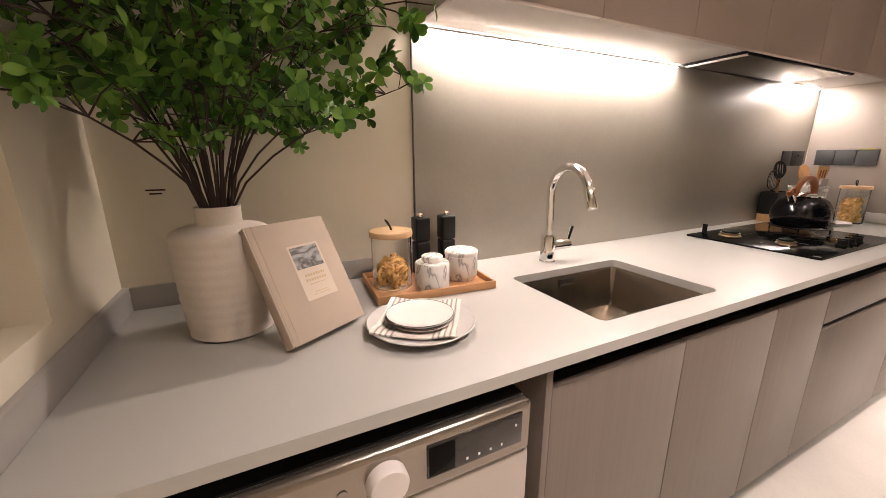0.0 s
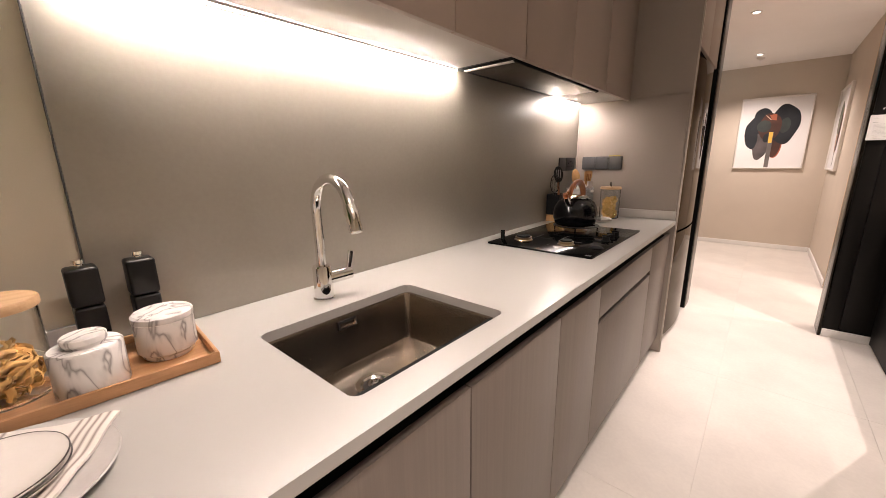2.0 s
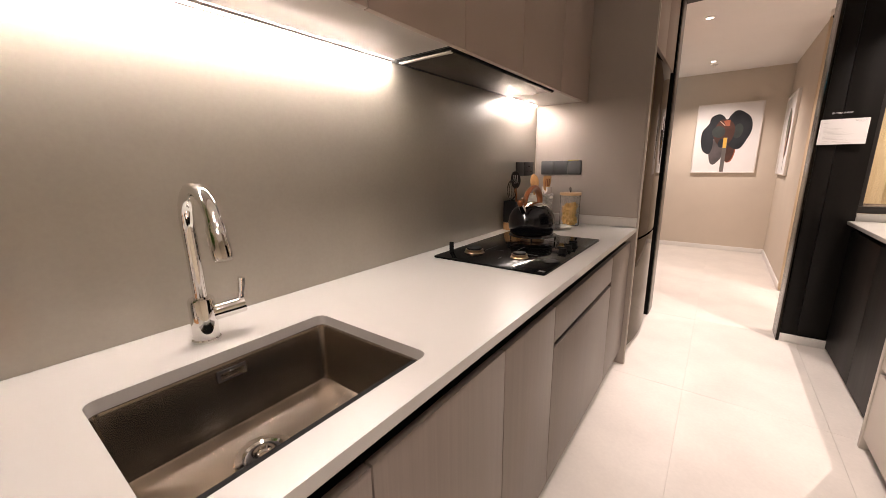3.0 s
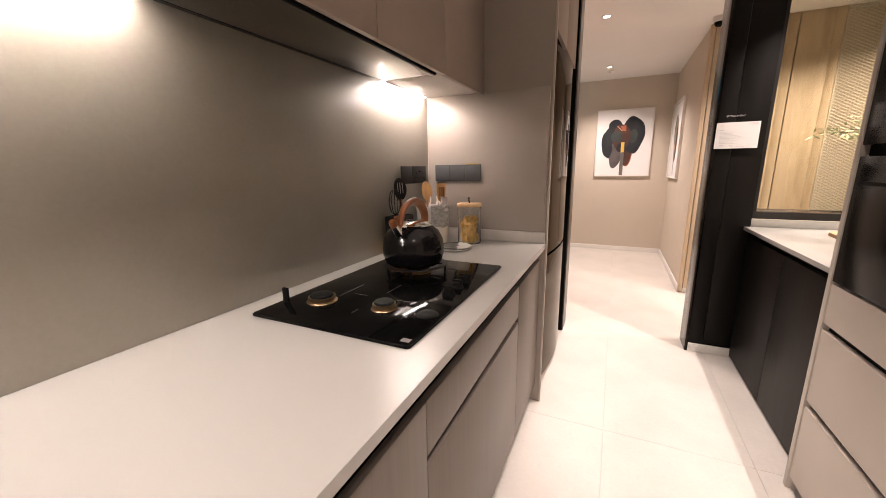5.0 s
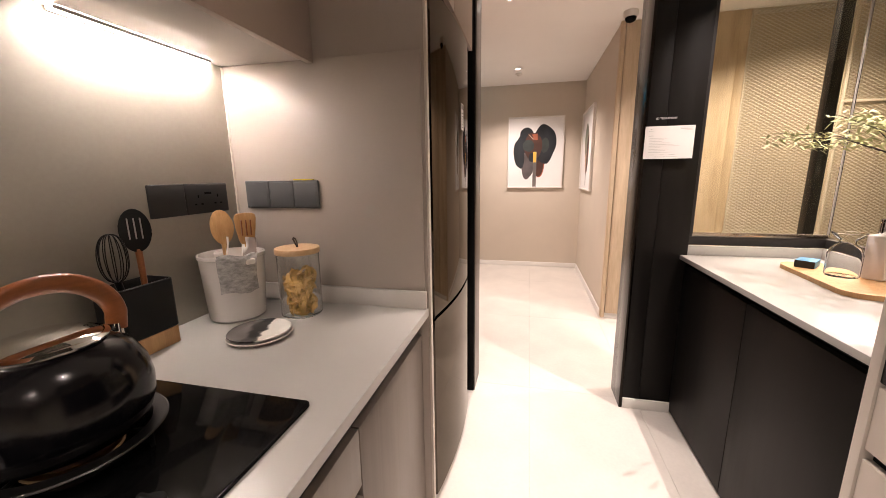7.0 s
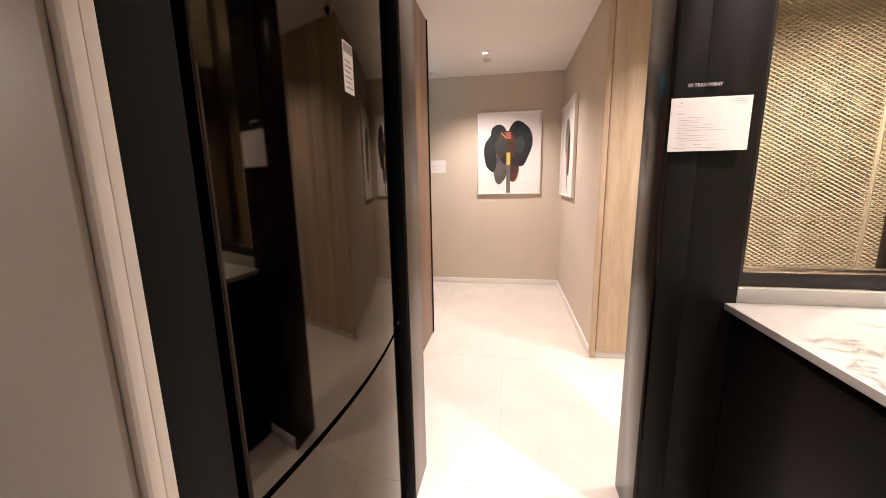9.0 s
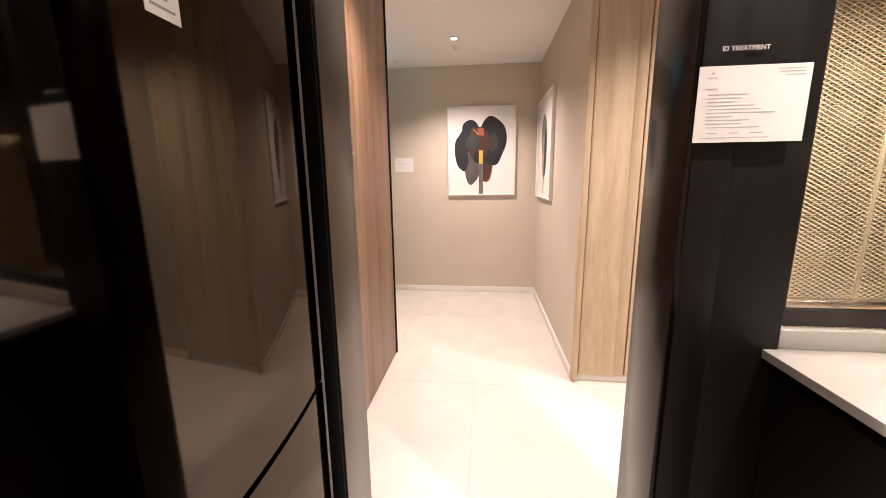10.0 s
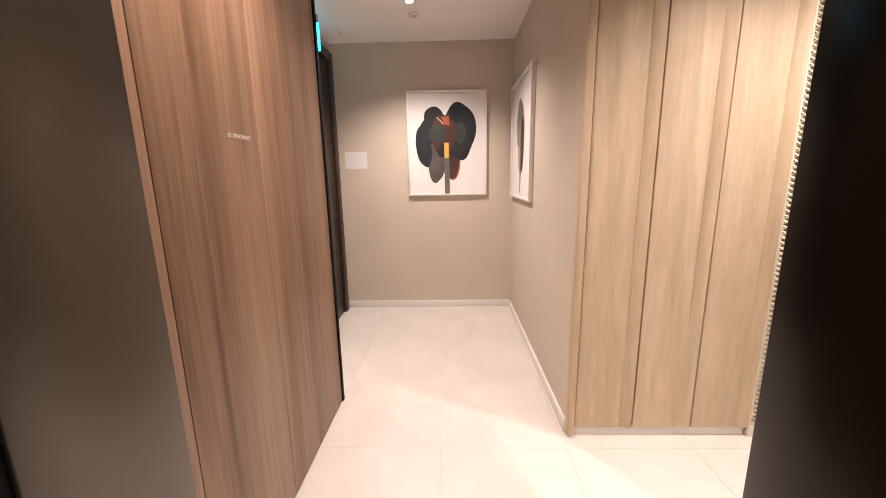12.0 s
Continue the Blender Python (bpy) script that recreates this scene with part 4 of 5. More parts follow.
def cloth(name, w, h, m, material, label, category, fold=0.004, thick=0.0025, shape=None, nu=24, nv=24):
    bm = bmesh.new()
    grid = [[bm.verts.new((w * (i / nu - 0.5), h * (j / nv - 0.5), 0)) for j in range(nv + 1)] for i in range(nu + 1)]
    for i in range(nu):
        for j in range(nv):
            bm.faces.new((grid[i][j], grid[i + 1][j], grid[i + 1][j + 1], grid[i][j + 1]))
    for v in bm.verts:
        u, t = v.co.x, v.co.y
        v.co.z = fold * noise.noise(Vector((u * 30, t * 30, 3.1))) if shape is None else shape(u, t)
    top = list(bm.faces)
    out = bmesh.ops.extrude_face_region(bm, geom=top)
    bmesh.ops.translate(bm, vec=(0, 0, thick), verts=[g for g in out["geom"] if isinstance(g, bmesh.types.BMVert)])
    bm.transform(m)
    return solo(name, bm, material, label, category, smooth=60)


# a towel hung over the crock's rim, towards the room
ang = radians(-40)
tw = Matrix.Translation((CX, CY, 0)) @ Matrix.Rotation(ang, 4, "Z")


def towel():
    bm = bmesh.new()
    rows = [(0.076, 1.085), (0.082, 1.097), (0.090, 1.0985), (0.0945, 1.090), (0.0935, 1.06), (0.0915, 1.03), (0.0900, 1.005), (0.0905, 0.992)]
    n = 14
    grid = []
    for r, z in rows:
        line = []
        for k in range(n + 1):
            a = radians(-30 + 60 * k / n)
            rr = r + 0.0022 * math.sin(k * 1.7 + z * 60)
            line.append(bm.verts.new((rr * math.cos(a), rr * math.sin(a), z + 0.004 * math.sin(k * 0.5))))
        grid.append(line)
    for a, b in zip(grid, grid[1:]):
        for k in range(n):
            bm.faces.new((a[k], a[k + 1], b[k + 1], b[k]))
    out = bmesh.ops.extrude_face_region(bm, geom=list(bm.faces))
    for g in out["geom"]:
        if isinstance(g, bmesh.types.BMVert):
            d2 = Vector((g.co.x, g.co.y, 0)).normalized()
            g.co += d2 * 0.0045
    bm.transform(tw)
    return bm


solo("hand_towel", towel(), M_TOWEL, "grey mottled cloth hanging over the crock's rim", "towel", smooth=60)


def spoon(at, lean, turn, label, slotted=False, black=False, spat=False, cut=0.0):
    """A handle with a flat head; built upright, then leaned."""
    mat = M_BLACKPL if black else M_SPOON
    m = Matrix.Translation(at) @ Matrix.Rotation(radians(turn), 4, "Z") @ Matrix.Rotation(radians(lean), 4, "Y")
    s = thing("spatula" if spat else "cooking_spoon", at, label=label, category="utensil")
    part("handle", moved(tube([(0, 0, 0), (0, 0, 0.10), (0, 0, 0.225 - cut)], [0.006, 0.0065, 0.0075], 10), m), M_HANDLE if black else mat, s)
    w, h, n = (0.026, 0.094, 16) if spat else (0.031, 0.104, 24)
    pts = []
    for k in range(n):
        a = 2 * math.pi * k / n
        c, d = math.cos(a), math.sin(a)
        if spat:
            c, d = math.copysign(abs(c) ** 0.45, c), math.copysign(abs(d) ** 0.45, d)
            pts.append((w * c * (1 + 0.25 * d), h / 2 * d))
        else:
            pts.append((w * c, h / 2 * d))
    head = prism(pts, -0.003, 0.003, 0.0015)
    for v in head.verts:
        v.co.z += (8.0 if not spat else 1.0) * (v.co.x ** 2) + 1.2 * v.co.y ** 2
    hd = part("head", moved(head, m @ Matrix.Translation((0, 0, 0.218 - cut + h / 2)) @ pose(0, 0, 0, 90, 0, 90)), mat, s)
    if slotted:
        for k in (-1, 0, 1):
            part("slot", moved(box(-0.0085, 0.0100, -0.008 + 0.012 * k - 0.0015 + 0.008, -0.008 + 0.012 * k + 0.0015 + 0.008, 0.218 - cut + h * 0.3, 0.218 - cut + h * 0.78, 0), m), M_HANDLE if not black else M_UPSTAND, hd)
    return s


spoon((0.368, 2.840, TOP + 0.018), -9, -30, "wooden cooking spoon standing in the white crock", cut=0.022)
spoon((0.410, 2.866, TOP + 0.018), 3, -35, "slotted wooden spatula standing in the white crock", slotted=True, spat=True, cut=0.022)
for k, (dx, dy) in enumerate(((-0.035, 0.02), (0.015, 0.04), (0.05, 0.012))):
    cloth("folded_napkin", 0.05, 0.13, Matrix.Translation((CX + dx, CY + dy, TOP + 0.172)) @ pose(0, 0, 0, 84, 0, -40 + 18 * k), M_STRIPE, "folded striped cloth tucked into the crock", "napkin", fold=0.006)

BX, BY = 0.342, 2.600
bc = thing("utensil_holder", (BX, BY, TOP), label="matt black rectangular utensil holder on a wooden base", category="utensil holder")


def hollow(x0, x1, y0, y1, r, z0, z1, wall, floor):
    """An open-topped rounded box."""
    bm, rings = bmesh.new(), []
    for d, z in ((0.004, z0), (0.0, z0 + 0.004), (0.0, z1 - 0.002), (0.002, z1), (wall - 0.001, z1), (wall, z1 - 0.002), (wall, floor)):
        rings.append([bm.verts.new((x, y, z)) for x, y in rounded(x0 + d, x1 - d, y0 + d, y1 - d, max(0.002, r - d))])
    for a, b in zip(rings, rings[1:]):
        for k in range(len(a)):
            bm.faces.new((a[k], a[(k + 1) % len(a)], b[(k + 1) % len(a)], b[k]))
    bm.faces.new(rings[0][::-1])
    bm.faces.new(rings[-1])
    return bm


part("box", hollow(0.288, 0.372, 2.525, 2.655, 0.010, TOP + 0.0425, TOP + 0.168, 0.005, TOP + 0.050), M_BLACKPL, bc)
part("base", prism(rounded(0.289, 0.371, 2.526, 2.654, 0.010), TOP, TOP + 0.042, 0.001), M_SPOON, bc, "brown wooden base")
spoon((0.348, 2.602, TOP + 0.040), -10, -36, "black slotted spoon with a wooden handle in the crock", slotted=True, black=True, cut=0.02)
wk = thing("whisk", (0.33, 2.585, TOP + 0.052), label="black wire whisk standing in the crock", category="whisk")
part("handle", tube([(0.333, 2.580, TOP + 0.052), (0.326, 2.560, TOP + 0.180)], 0.007, 10), M_BLACKPL, wk)
for k in range(6):
    a = math.pi * k / 6
    pts = []
    for i in range(15):
        u = math.pi * i / 14
        rr, hh = 0.027 * math.sin(u) ** 0.8 * (1 if i else 1), 0.055 - 0.055 * math.cos(u)
        pts.append((0.326 + rr * math.cos(a) * (1), 2.560 + rr * math.sin(a), TOP + 0.178 + hh))
    pts2 = [(2 * 0.326 - p[0], 2 * 2.560 - p[1], p[2]) for p in pts]
    part("wire", add(tube(pts, 0.0011, 5), tube(pts2, 0.0011, 5)), M_BLACKPL, wk)


def plate(name, x, y, z, r, material, label, rim=None, h=0.016):
    p = thing(name, (x, y, z), label=label, category="plate")
    part("dish", lathe([(0, 0), (r * 0.55, 0), (r * 0.62, 0.003), (r * 0.97, h - 0.003), (r, h), (r * 0.985, h + 0.0015), (r * 0.93, h - 0.001), (r * 0.62, 0.007), (0, 0.0055)], (x, y, z), 64, 0.0008), material, p)
    if rim:
        part("rim", lathe([(r * 0.990, h + 0.0013), (r * 1.002, h + 0.0002), (r * 1.003, h + 0.0008), (r * 0.994, h + 0.0022), (r * 0.984, h + 0.0016)], (x, y, z), 64), rim, p, "dark brown painted rim")
    return p


def half_glaze():
    """Black glaze over most of a plate, with a ragged brushed edge to the white."""
    m, n, l, p = nodes_of("black_white_glaze")
    vec, dot, sumup = coords(n, l), n.new("ShaderNodeVectorMath"), n.new("ShaderNodeMath")
    dot.operation, sumup.operation = "DOT_PRODUCT", "MULTIPLY_ADD"
    l.new(vec, dot.inputs[0])
    dot.inputs[1].default_value = (0.9, 0.3, 0)
    l.new(noise_tex(n, l, coords(n, l, (28, 28, 1)), 1.0, 1), sumup.inputs[0])
    sumup.inputs[1].default_value = 0.05
    l.new(dot.outputs["Value"], sumup.inputs[2])
    l.new(ramp(n, l, sumup.outputs[0], [(0.0, (0.10, 0.095, 0.09)), (0.012, (0.012, 0.012, 0.012)), (0.038, (0.015, 0.015, 0.015)), (0.041, (0.70, 0.67, 0.63))]), p.inputs["Base Color"])
    p.inputs["Roughness"].default_value = 0.3
    return m


plate("small_plate", 0.556, 2.712, TOP, 0.080, M_WHITE, "small white plate under a dark patterned one", h=0.010)
plate("small_plate", 0.556, 2.712, TOP + 0.012, 0.077, half_glaze(), "small dark plate with a white brushed pattern", h=0.006)

# ---- tray with jars ----
TZ = TOP + 0.008
tm = Matrix.Translation((0.437, 0.372, TOP)) @ Matrix.Rotation(radians(-4), 4, "Z")
tray = thing("serving_tray", (0.437, 0.372, TOP), label="shallow acacia wood serving tray with a raised rim", category="tray")
part("base", moved(box(-0.11, 0.11, -0.172, 0.172, 0.0005, 0.007, 0.001), tm), M_TRAYWOOD, tray)
for b in ((-0.113, -0.1055, -0.175, 0.175), (0.1055, 0.113, -0.175, 0.175), (-0.1052, 0.1052, -0.175, -0.1675), (-0.1052, 0.1052, 0.1675, 0.175)):
    part("rim", moved(box(*b, 0.0005, 0.024, 0.0025), tm), M_TRAYWOOD, tray)
glass_jar(0.425, 0.268, TZ, 0.057, 0.150, "clear glass jar with a beech lid standing on the tray")
pasta(0.425, 0.268, TZ, 0.055, 0.098, 48, 8)
sx, sy = 0.494, 0.364
sc = thing("canister", (sx, sy, TZ), label="white veined marble canister with a knobbed lid", category="canister")
part("body", lathe([(0, 0), (0.046, 0), (0.049, 0.004), (0.049, 0.076), (0.046, 0.080), (0, 0.080)], (sx, sy, TZ)), M_MARBLE, sc)
part("lid", lathe([(0, 0.0803), (0.026, 0.0803), (0.0265, 0.083), (0.030, 0.087), (0.030, 0.096), (0.0275, 0.0985), (0, 0.0985)], (sx, sy, TZ)), M_MARBLE, sc)
sx, sy = 0.450, 0.482
cu = thing("canister", (sx, sy, TZ), label="white veined marble canister with a flat lid", category="canister")
part("body", lathe([(0, 0), (0.040, 0), (0.043, 0.004), (0.043, 0.009), (0.047, 0.012), (0.050, 0.016), (0.050, 0.076), (0, 0.076)], (sx, sy, TZ)), M_MARBLE, cu)
part("lid", lathe([(0, 0.0765), (0.050, 0.0765), (0.051, 0.079), (0.051, 0.088), (0.047, 0.092), (0, 0.093)], (sx, sy, TZ)), M_MARBLE, cu)
for gx, gy in ((0.357, 0.388), (0.359, 0.476)):
    g = thing("pepper_mill", (gx, gy, TZ), label="tall black pepper mill with a silver top screw", category="pepper mill", group="pepper mills")
    part("base", moved(box(-0.023, 0.023, -0.023, 0.023, 0.0, 0.108, 0.006, 3), pose(gx, gy, TZ)), M_BLACKPL, g)
    part("head", moved(box(-0.024, 0.024, -0.024, 0.024, 0.110, 0.185, 0.006, 3), pose(gx, gy, TZ)), M_BLACKPL, g)
    part("screw", lathe([(0, 0.185), (0.007, 0.185), (0.007, 0.190), (0.010, 0.192), (0.010, 0.199), (0, 0.200)], (gx, gy, TZ), 20), M_CHROME, g, "small silver top screw")

# ---- plates and napkin ----
PX, PY = 0.694, 0.245
plate("dinner_plate", PX, PY, TOP, 0.123, M_GREYPLATE, "large pale grey stoneware plate on the worktop", h=0.019)


def napkin_material():
    """White linen with a group of brown stripes near each long edge."""
    m, n, l, p = nodes_of("striped_napkin_linen")
    vec, sep = coords(n, l, rot=(0, 0, -148)), n.new("ShaderNodeSeparateXYZ")
    l.new(vec, sep.inputs[0])
    ab = n.new("ShaderNodeMath")
    ab.operation = "ABSOLUTE"
    l.new(sep.outputs[1], ab.inputs[0])
    stops = [(0.0, (0.74, 0.69, 0.64))]
    for a in (0.040, 0.052, 0.064, 0.076):
        stops += [(a - 0.0005, (0.74, 0.69, 0.64)), (a, (0.25, 0.20, 0.18)), (a + 0.0055, (0.25, 0.20, 0.18)), (a + 0.006, (0.74, 0.69, 0.64))]
    l.new(ramp(n, l, ab.outputs[0], stops), p.inputs["Base Color"])
    p.inputs["Roughness"].default_value = 0.9
    bumped(n, l, p, noise_tex(n, l, vec, 900, 2), 0.4, 0.001)
    return m


M_NAPKIN = napkin_material()


def drape(u, t):
    """Height of the cloth above the plate's foot: follows the dish and its rim."""
    r = math.hypot(u, t)
    base = 0.0085 + 0.016 * max(0.0, min(1.0, (r - 0.07) / 0.06)) - (0.010 * max(0.0, (r - 0.128) / 0.03))
    return base + 0.0016 * math.sin(u * 90 + 2) * min(1, r / 0.08) + 0.0012 * math.sin(t * 70)


cloth("linen_napkin", 0.200, 0.178, Matrix.Translation((PX - 0.012, PY + 0.002, TOP)) @ Matrix.Rotation(radians(148), 4, "Z"), M_NAPKIN, "white linen napkin with brown stripes on the plate", "napkin", shape=drape, thick=0.004)
plate("side_plate", PX - 0.003, PY - 0.001, TOP + 0.0145, 0.077, M_WHITE, "small cream plate with a dark rim on the napkin", M_RIM, h=0.011)
plate("side_plate", PX - 0.003, PY - 0.001, TOP + 0.0225, 0.0765, M_WHITE, "small cream plate with a dark rim on another plate", M_RIM, h=0.011)

# ---- book ----
bu, bv = Vector((-0.507, 0.862, 0)).normalized(), Vector((-0.417, -0.28, 0.866)).normalized()
bv = (bv - bu * bv.dot(bu)).normalized()
bn = bu.cross(bv)
origin = Vector((0.703, -0.022, TOP + 0.0175))
bm4 = Matrix(((bu.x, bv.x, bn.x, origin.x), (bu.y, bv.y, bn.y, origin.y), (bu.z, bv.z, bn.z, origin.z), (0, 0, 0, 1)))
book = thing("cookbook", tuple(origin), label="beige linen-bound cookbook leaning against the vase", category="book")
BW, BH, BT = 0.186, 0.258, 0.030
part("front_cover", moved(box(0, BW, 0, BH, -0.0035, 0, 0.0012), bm4), M_LINEN, book)
part("back_cover", moved(box(0, BW, 0, BH, -BT, -BT + 0.0035, 0.0012), bm4), M_LINEN, book)
part("spine", moved(box(-0.004, 0.0005, 0, BH, -BT, 0, 0.002), bm4), M_LINEN, book)
part("hinge_groove", moved(box(0.0125, 0.0145, 0.001, BH - 0.001, 0.0, 0.0006, 0), bm4), M_LINEN, book)
part("pages", moved(box(0.002, BW - 0.004, 0.004, BH - 0.004, -BT + 0.004, -0.004, 0), bm4), M_PAGES, book, "cream page block")
lab = part("cover_label", moved(box(0.066, 0.144, 0.075, 0.200, 0.0002, 0.0007, 0), bm4), M_CREAMPAPER, book, "cream paper label with a small picture")
part("picture", moved(box(0.071, 0.139, 0.145, 0.195, 0.0008, 0.0011, 0), bm4), marble("printed_picture", (0.42, 0.42, 0.42), (0.06, 0.05, 0.045), 15, 0.7, 0.10), lab, "small grey landscape picture")
M_GOLD = surface("gold_print", (0.50, 0.36, 0.20), 0.6)
for z0, a, b, hgt in ((0.126, 0.082, 0.130, 0.006), (0.115, 0.080, 0.132, 0.006), (0.107, 0.086, 0.126, 0.0025), (0.089, 0.090, 0.122, 0.0018), (0.084, 0.086, 0.126, 0.0018)):
    x = a
    while x < b:
        part("print", moved(box(x, min(b, x + 0.0042), z0, z0 + hgt, 0.0008, 0.0010, 0), bm4), M_GOLD, lab)
        x += 0.0066

# ---- vase and branches ----
VX, VY = 0.500, -0.135
vase = thing("vase", (VX, VY, TOP), label="large chalky white ribbed ceramic vase with a narrow neck", category="vase")
prof = [(0, 0), (0.078, 0), (0.084, 0.004)]
for k in range(40):
    z = 0.006 + 0.214 * k / 39
    prof.append((0.0865 + 0.011 * math.sin(math.pi * min(1, z / 0.23) * 0.62) + 0.0006 * math.sin(z * 300), z))
prof += [(0.094, 0.226), (0.082, 0.233), (0.055, 0.238), (0.046, 0.241), (0.0435, 0.246), (0.0425, 0.272), (0.0435, 0.277), (0.040, 0.278), (0.038, 0.272), (0.038, 0.245), (0.07, 0.225), (0.075, 0.02), (0, 0.015)]
part("body", lathe(prof, (VX, VY, TOP), 72, 0.0006), M_CERAMIC, vase)


def whorl(seed):
    """Five or six obovate leaves round one tip."""
    rng = random.Random(seed)
    bm = bmesh.new()
    n = rng.choice((5, 6, 6))
    for k in range(n):
        a = 2 * math.pi * (k + rng.uniform(-0.2, 0.2)) / n
        ln, w, up = rng.uniform(0.030, 0.043), rng.uniform(0.0100, 0.0132), rng.uniform(0.05, 0.75)
        m = Matrix.Rotation(a, 4, "Z") @ Matrix.Rotation(-up, 4, "Y") @ Matrix.Rotation(rng.uniform(-0.4, 0.4), 4, "X")
        rows = []
        for i in range(8):
            u = 1 - (1 - i / 7) ** 1.5
            half = w * (math.sin(math.pi * min(1, u ** 1.75)) ** 0.62) + 0.0006
            droop = -0.010 * u * u
            rows.append([bm.verts.new(m @ Vector((ln * u, s * half, droop + abs(s) * 0.22 * half))) for s in (-1, -0.5, 0, 0.5, 1)])
        for p, q in zip(rows, rows[1:]):
            for j in range(4):
                bm.faces.new((p[j], p[j + 1], q[j + 1], q[j]))
    me = bpy.data.meshes.new("leaf_spray")
    for f in bm.faces:
        f.smooth = True
    bm.to_mesh(me)
    bm.free()
    me.materials.append(M_LEAF)
    return me


WHORLS = [whorl(s) for s in range(8)]
rng = random.Random(11)
tree = thing("leafy_branches", (VX, VY, TOP + 0.02), label="large spray of green leafy branches standing in the vase", category="branches")


def free(p):
    return X0 + 0.03 < p.x < 0.88 and -0.36 < p.y < 0.265 and p.z < 1.98


SPRAYS, TWIGS = [], []


def leaf_at(p, d):
    if not free(p):
        return
    me = rng.choice(WHORLS)
    q = (d + Vector((rng.uniform(-0.6, 0.6), rng.uniform(-0.6, 0.6), rng.uniform(-0.1, 0.6)))).to_track_quat("Z", "X")
    SPRAYS.append((me, Matrix.LocRotScale(p, q @ Euler((0, 0, rng.random() * 6.28)).to_quaternion(), Vector((1, 1, 1)) * rng.uniform(0.48, 0.80))))


for k in range(30):
    az = 2 * math.pi * (k * 0.381966)
    el = radians(rng.uniform(27, 80))
    ln = rng.uniform(0.42, 0.64)
    d0 = Vector((math.cos(az) * math.cos(el), math.sin(az) * math.cos(el), math.sin(el)))
    base = Vector((VX + 0.026 * math.cos(az), VY + 0.026 * math.sin(az), TOP + 0.262))
    foot = Vector((VX - 0.02 * math.cos(az), VY - 0.02 * math.sin(az), TOP + 0.03))
    pts = [foot, base]
    for i in range(1, 8):
        u = i / 7
        p = base + Vector((d0.x * u ** 1.35, d0.y * u ** 1.35, d0.z * u)) * ln + Vector((0, 0, 0.19 * u * (1 - u))) + Vector((rng.uniform(-1, 1), rng.uniform(-1, 1), rng.uniform(-1, 1))) * 0.012 * u
        p = Vector((min(max(p.x, X0 + 0.05), 0.83), min(max(p.y, -0.345), 0.23), p.z))
        pts.append(p)
    part("branch", tube(pts, [0.0029, 0.0029] + [0.0028 - 0.0020 * i / 7 for i in range(1, 8)], 6), M_BARK, tree)
    for i in range(4, 9):
        for _ in range(4 if i < 7 else 3):
            side = Vector((rng.uniform(-1, 1), rng.uniform(-1, 1), rng.uniform(-0.3, 0.8))).normalized()
            tip = pts[i] + side * rng.uniform(0.04, 0.11)
            if not free(tip):
                continue
            TWIGS.append([pts[i], (pts[i] + tip) / 2 + Vector((0, 0, 0.006)), tip])
            leaf_at(tip, side)
            if rng.random() < 0.8:
                away = (side + Vector((rng.uniform(-1, 1), rng.uniform(-1, 1), rng.uniform(-0.5, 0.5)))).normalized()
                leaf_at(pts[i] + (tip - pts[i]) * 0.55 + away * 0.012, away)
    leaf_at(pts[-1], d0)

# the sprays and twigs on the room's side are parts, the rest behind them is joined
SPRAYS.sort(key=lambda e: -e[1].translation.x - e[1].translation.y)
TWIGS.sort(key=lambda e: -e[2].x - e[2].y)
rest = bmesh.new()
for k, (me, m) in enumerate(SPRAYS):
    if k < 300:
        ob = new("leaf_spray", me)
        ob.parent = tree
        ob.matrix_basis = WORLD[tree].inverted() @ m
    else:
        turned = me.copy()
        turned.transform(m)
        rest.from_mesh(turned)
        bpy.data.meshes.remove(turned)
part("foliage", rest, M_LEAF, tree)["kind"] = "stuff"
rest = bmesh.new()
for k, path in enumerate(TWIGS):
    twig = tube(path, [0.0016, 0.0013, 0.0009], 5)
    if k < 200:
        part("twig", twig, M_BARK, tree)
    else:
        whole = bpy.data.meshes.new("twigs")
        twig.to_mesh(whole)
        rest.from_mesh(whole)
        bpy.data.meshes.remove(whole)
part("brushwood", rest, M_BARK, tree)["kind"] = "stuff"

# ---- right worktop: board, box, glassware, small plant ----
bdm = Matrix.Translation((2.405, 3.60, 0.8925)) @ Matrix.Rotation(radians(-6), 4, "Z")
solo("cutting_board", moved(prism(rounded(-0.115, 0.115, -0.25, 0.25, 0.075, 10), 0, 0.018, 0.003), bdm), M_SPOON, "rounded beech cutting board on the white worktop", "cutting board")
bx4 = thing("cardboard_box", (2.385, 3.765, 0.9107), -42, "small blue and black cardboard box on the board", "box")
part("carton", moved(box(-0.032, 0.032, -0.045, 0.045, 0, 0.030, 0.001), WORLD[bx4]), surface("blue_carton", (0.10, 0.30, 0.52), 0.4, var=0.5, scale=30), bx4)
part("end_flap", moved(box(-0.0315, 0.0315, -0.0465, -0.0452, 0.0005, 0.0295, 0), WORLD[bx4]), M_BLACKPL, bx4, "black end flap")
gl = thing("glass_carafe", (2.405, 3.615, 0.9107), label="clear glass carafe with an upturned bowl on top", category="carafe")
g = part("vessel", lathe([(0, 0), (0.046, 0), (0.050, 0.006), (0.050, 0.085), (0.042, 0.110), (0.024, 0.126), (0.023, 0.138), (0.050, 0.166), (0.048, 0.168), (0.020, 0.140), (0.021, 0.126), (0.039, 0.108), (0.047, 0.083), (0.047, 0.008), (0, 0.004)], (2.405, 3.615, 0.9107), 40), M_THIN, gl)
g.visible_shadow = False
frost = thing("bottle", (2.49, 3.585, 0.9107), label="frosted white bottle with a silver cap on the board", category="bottle")
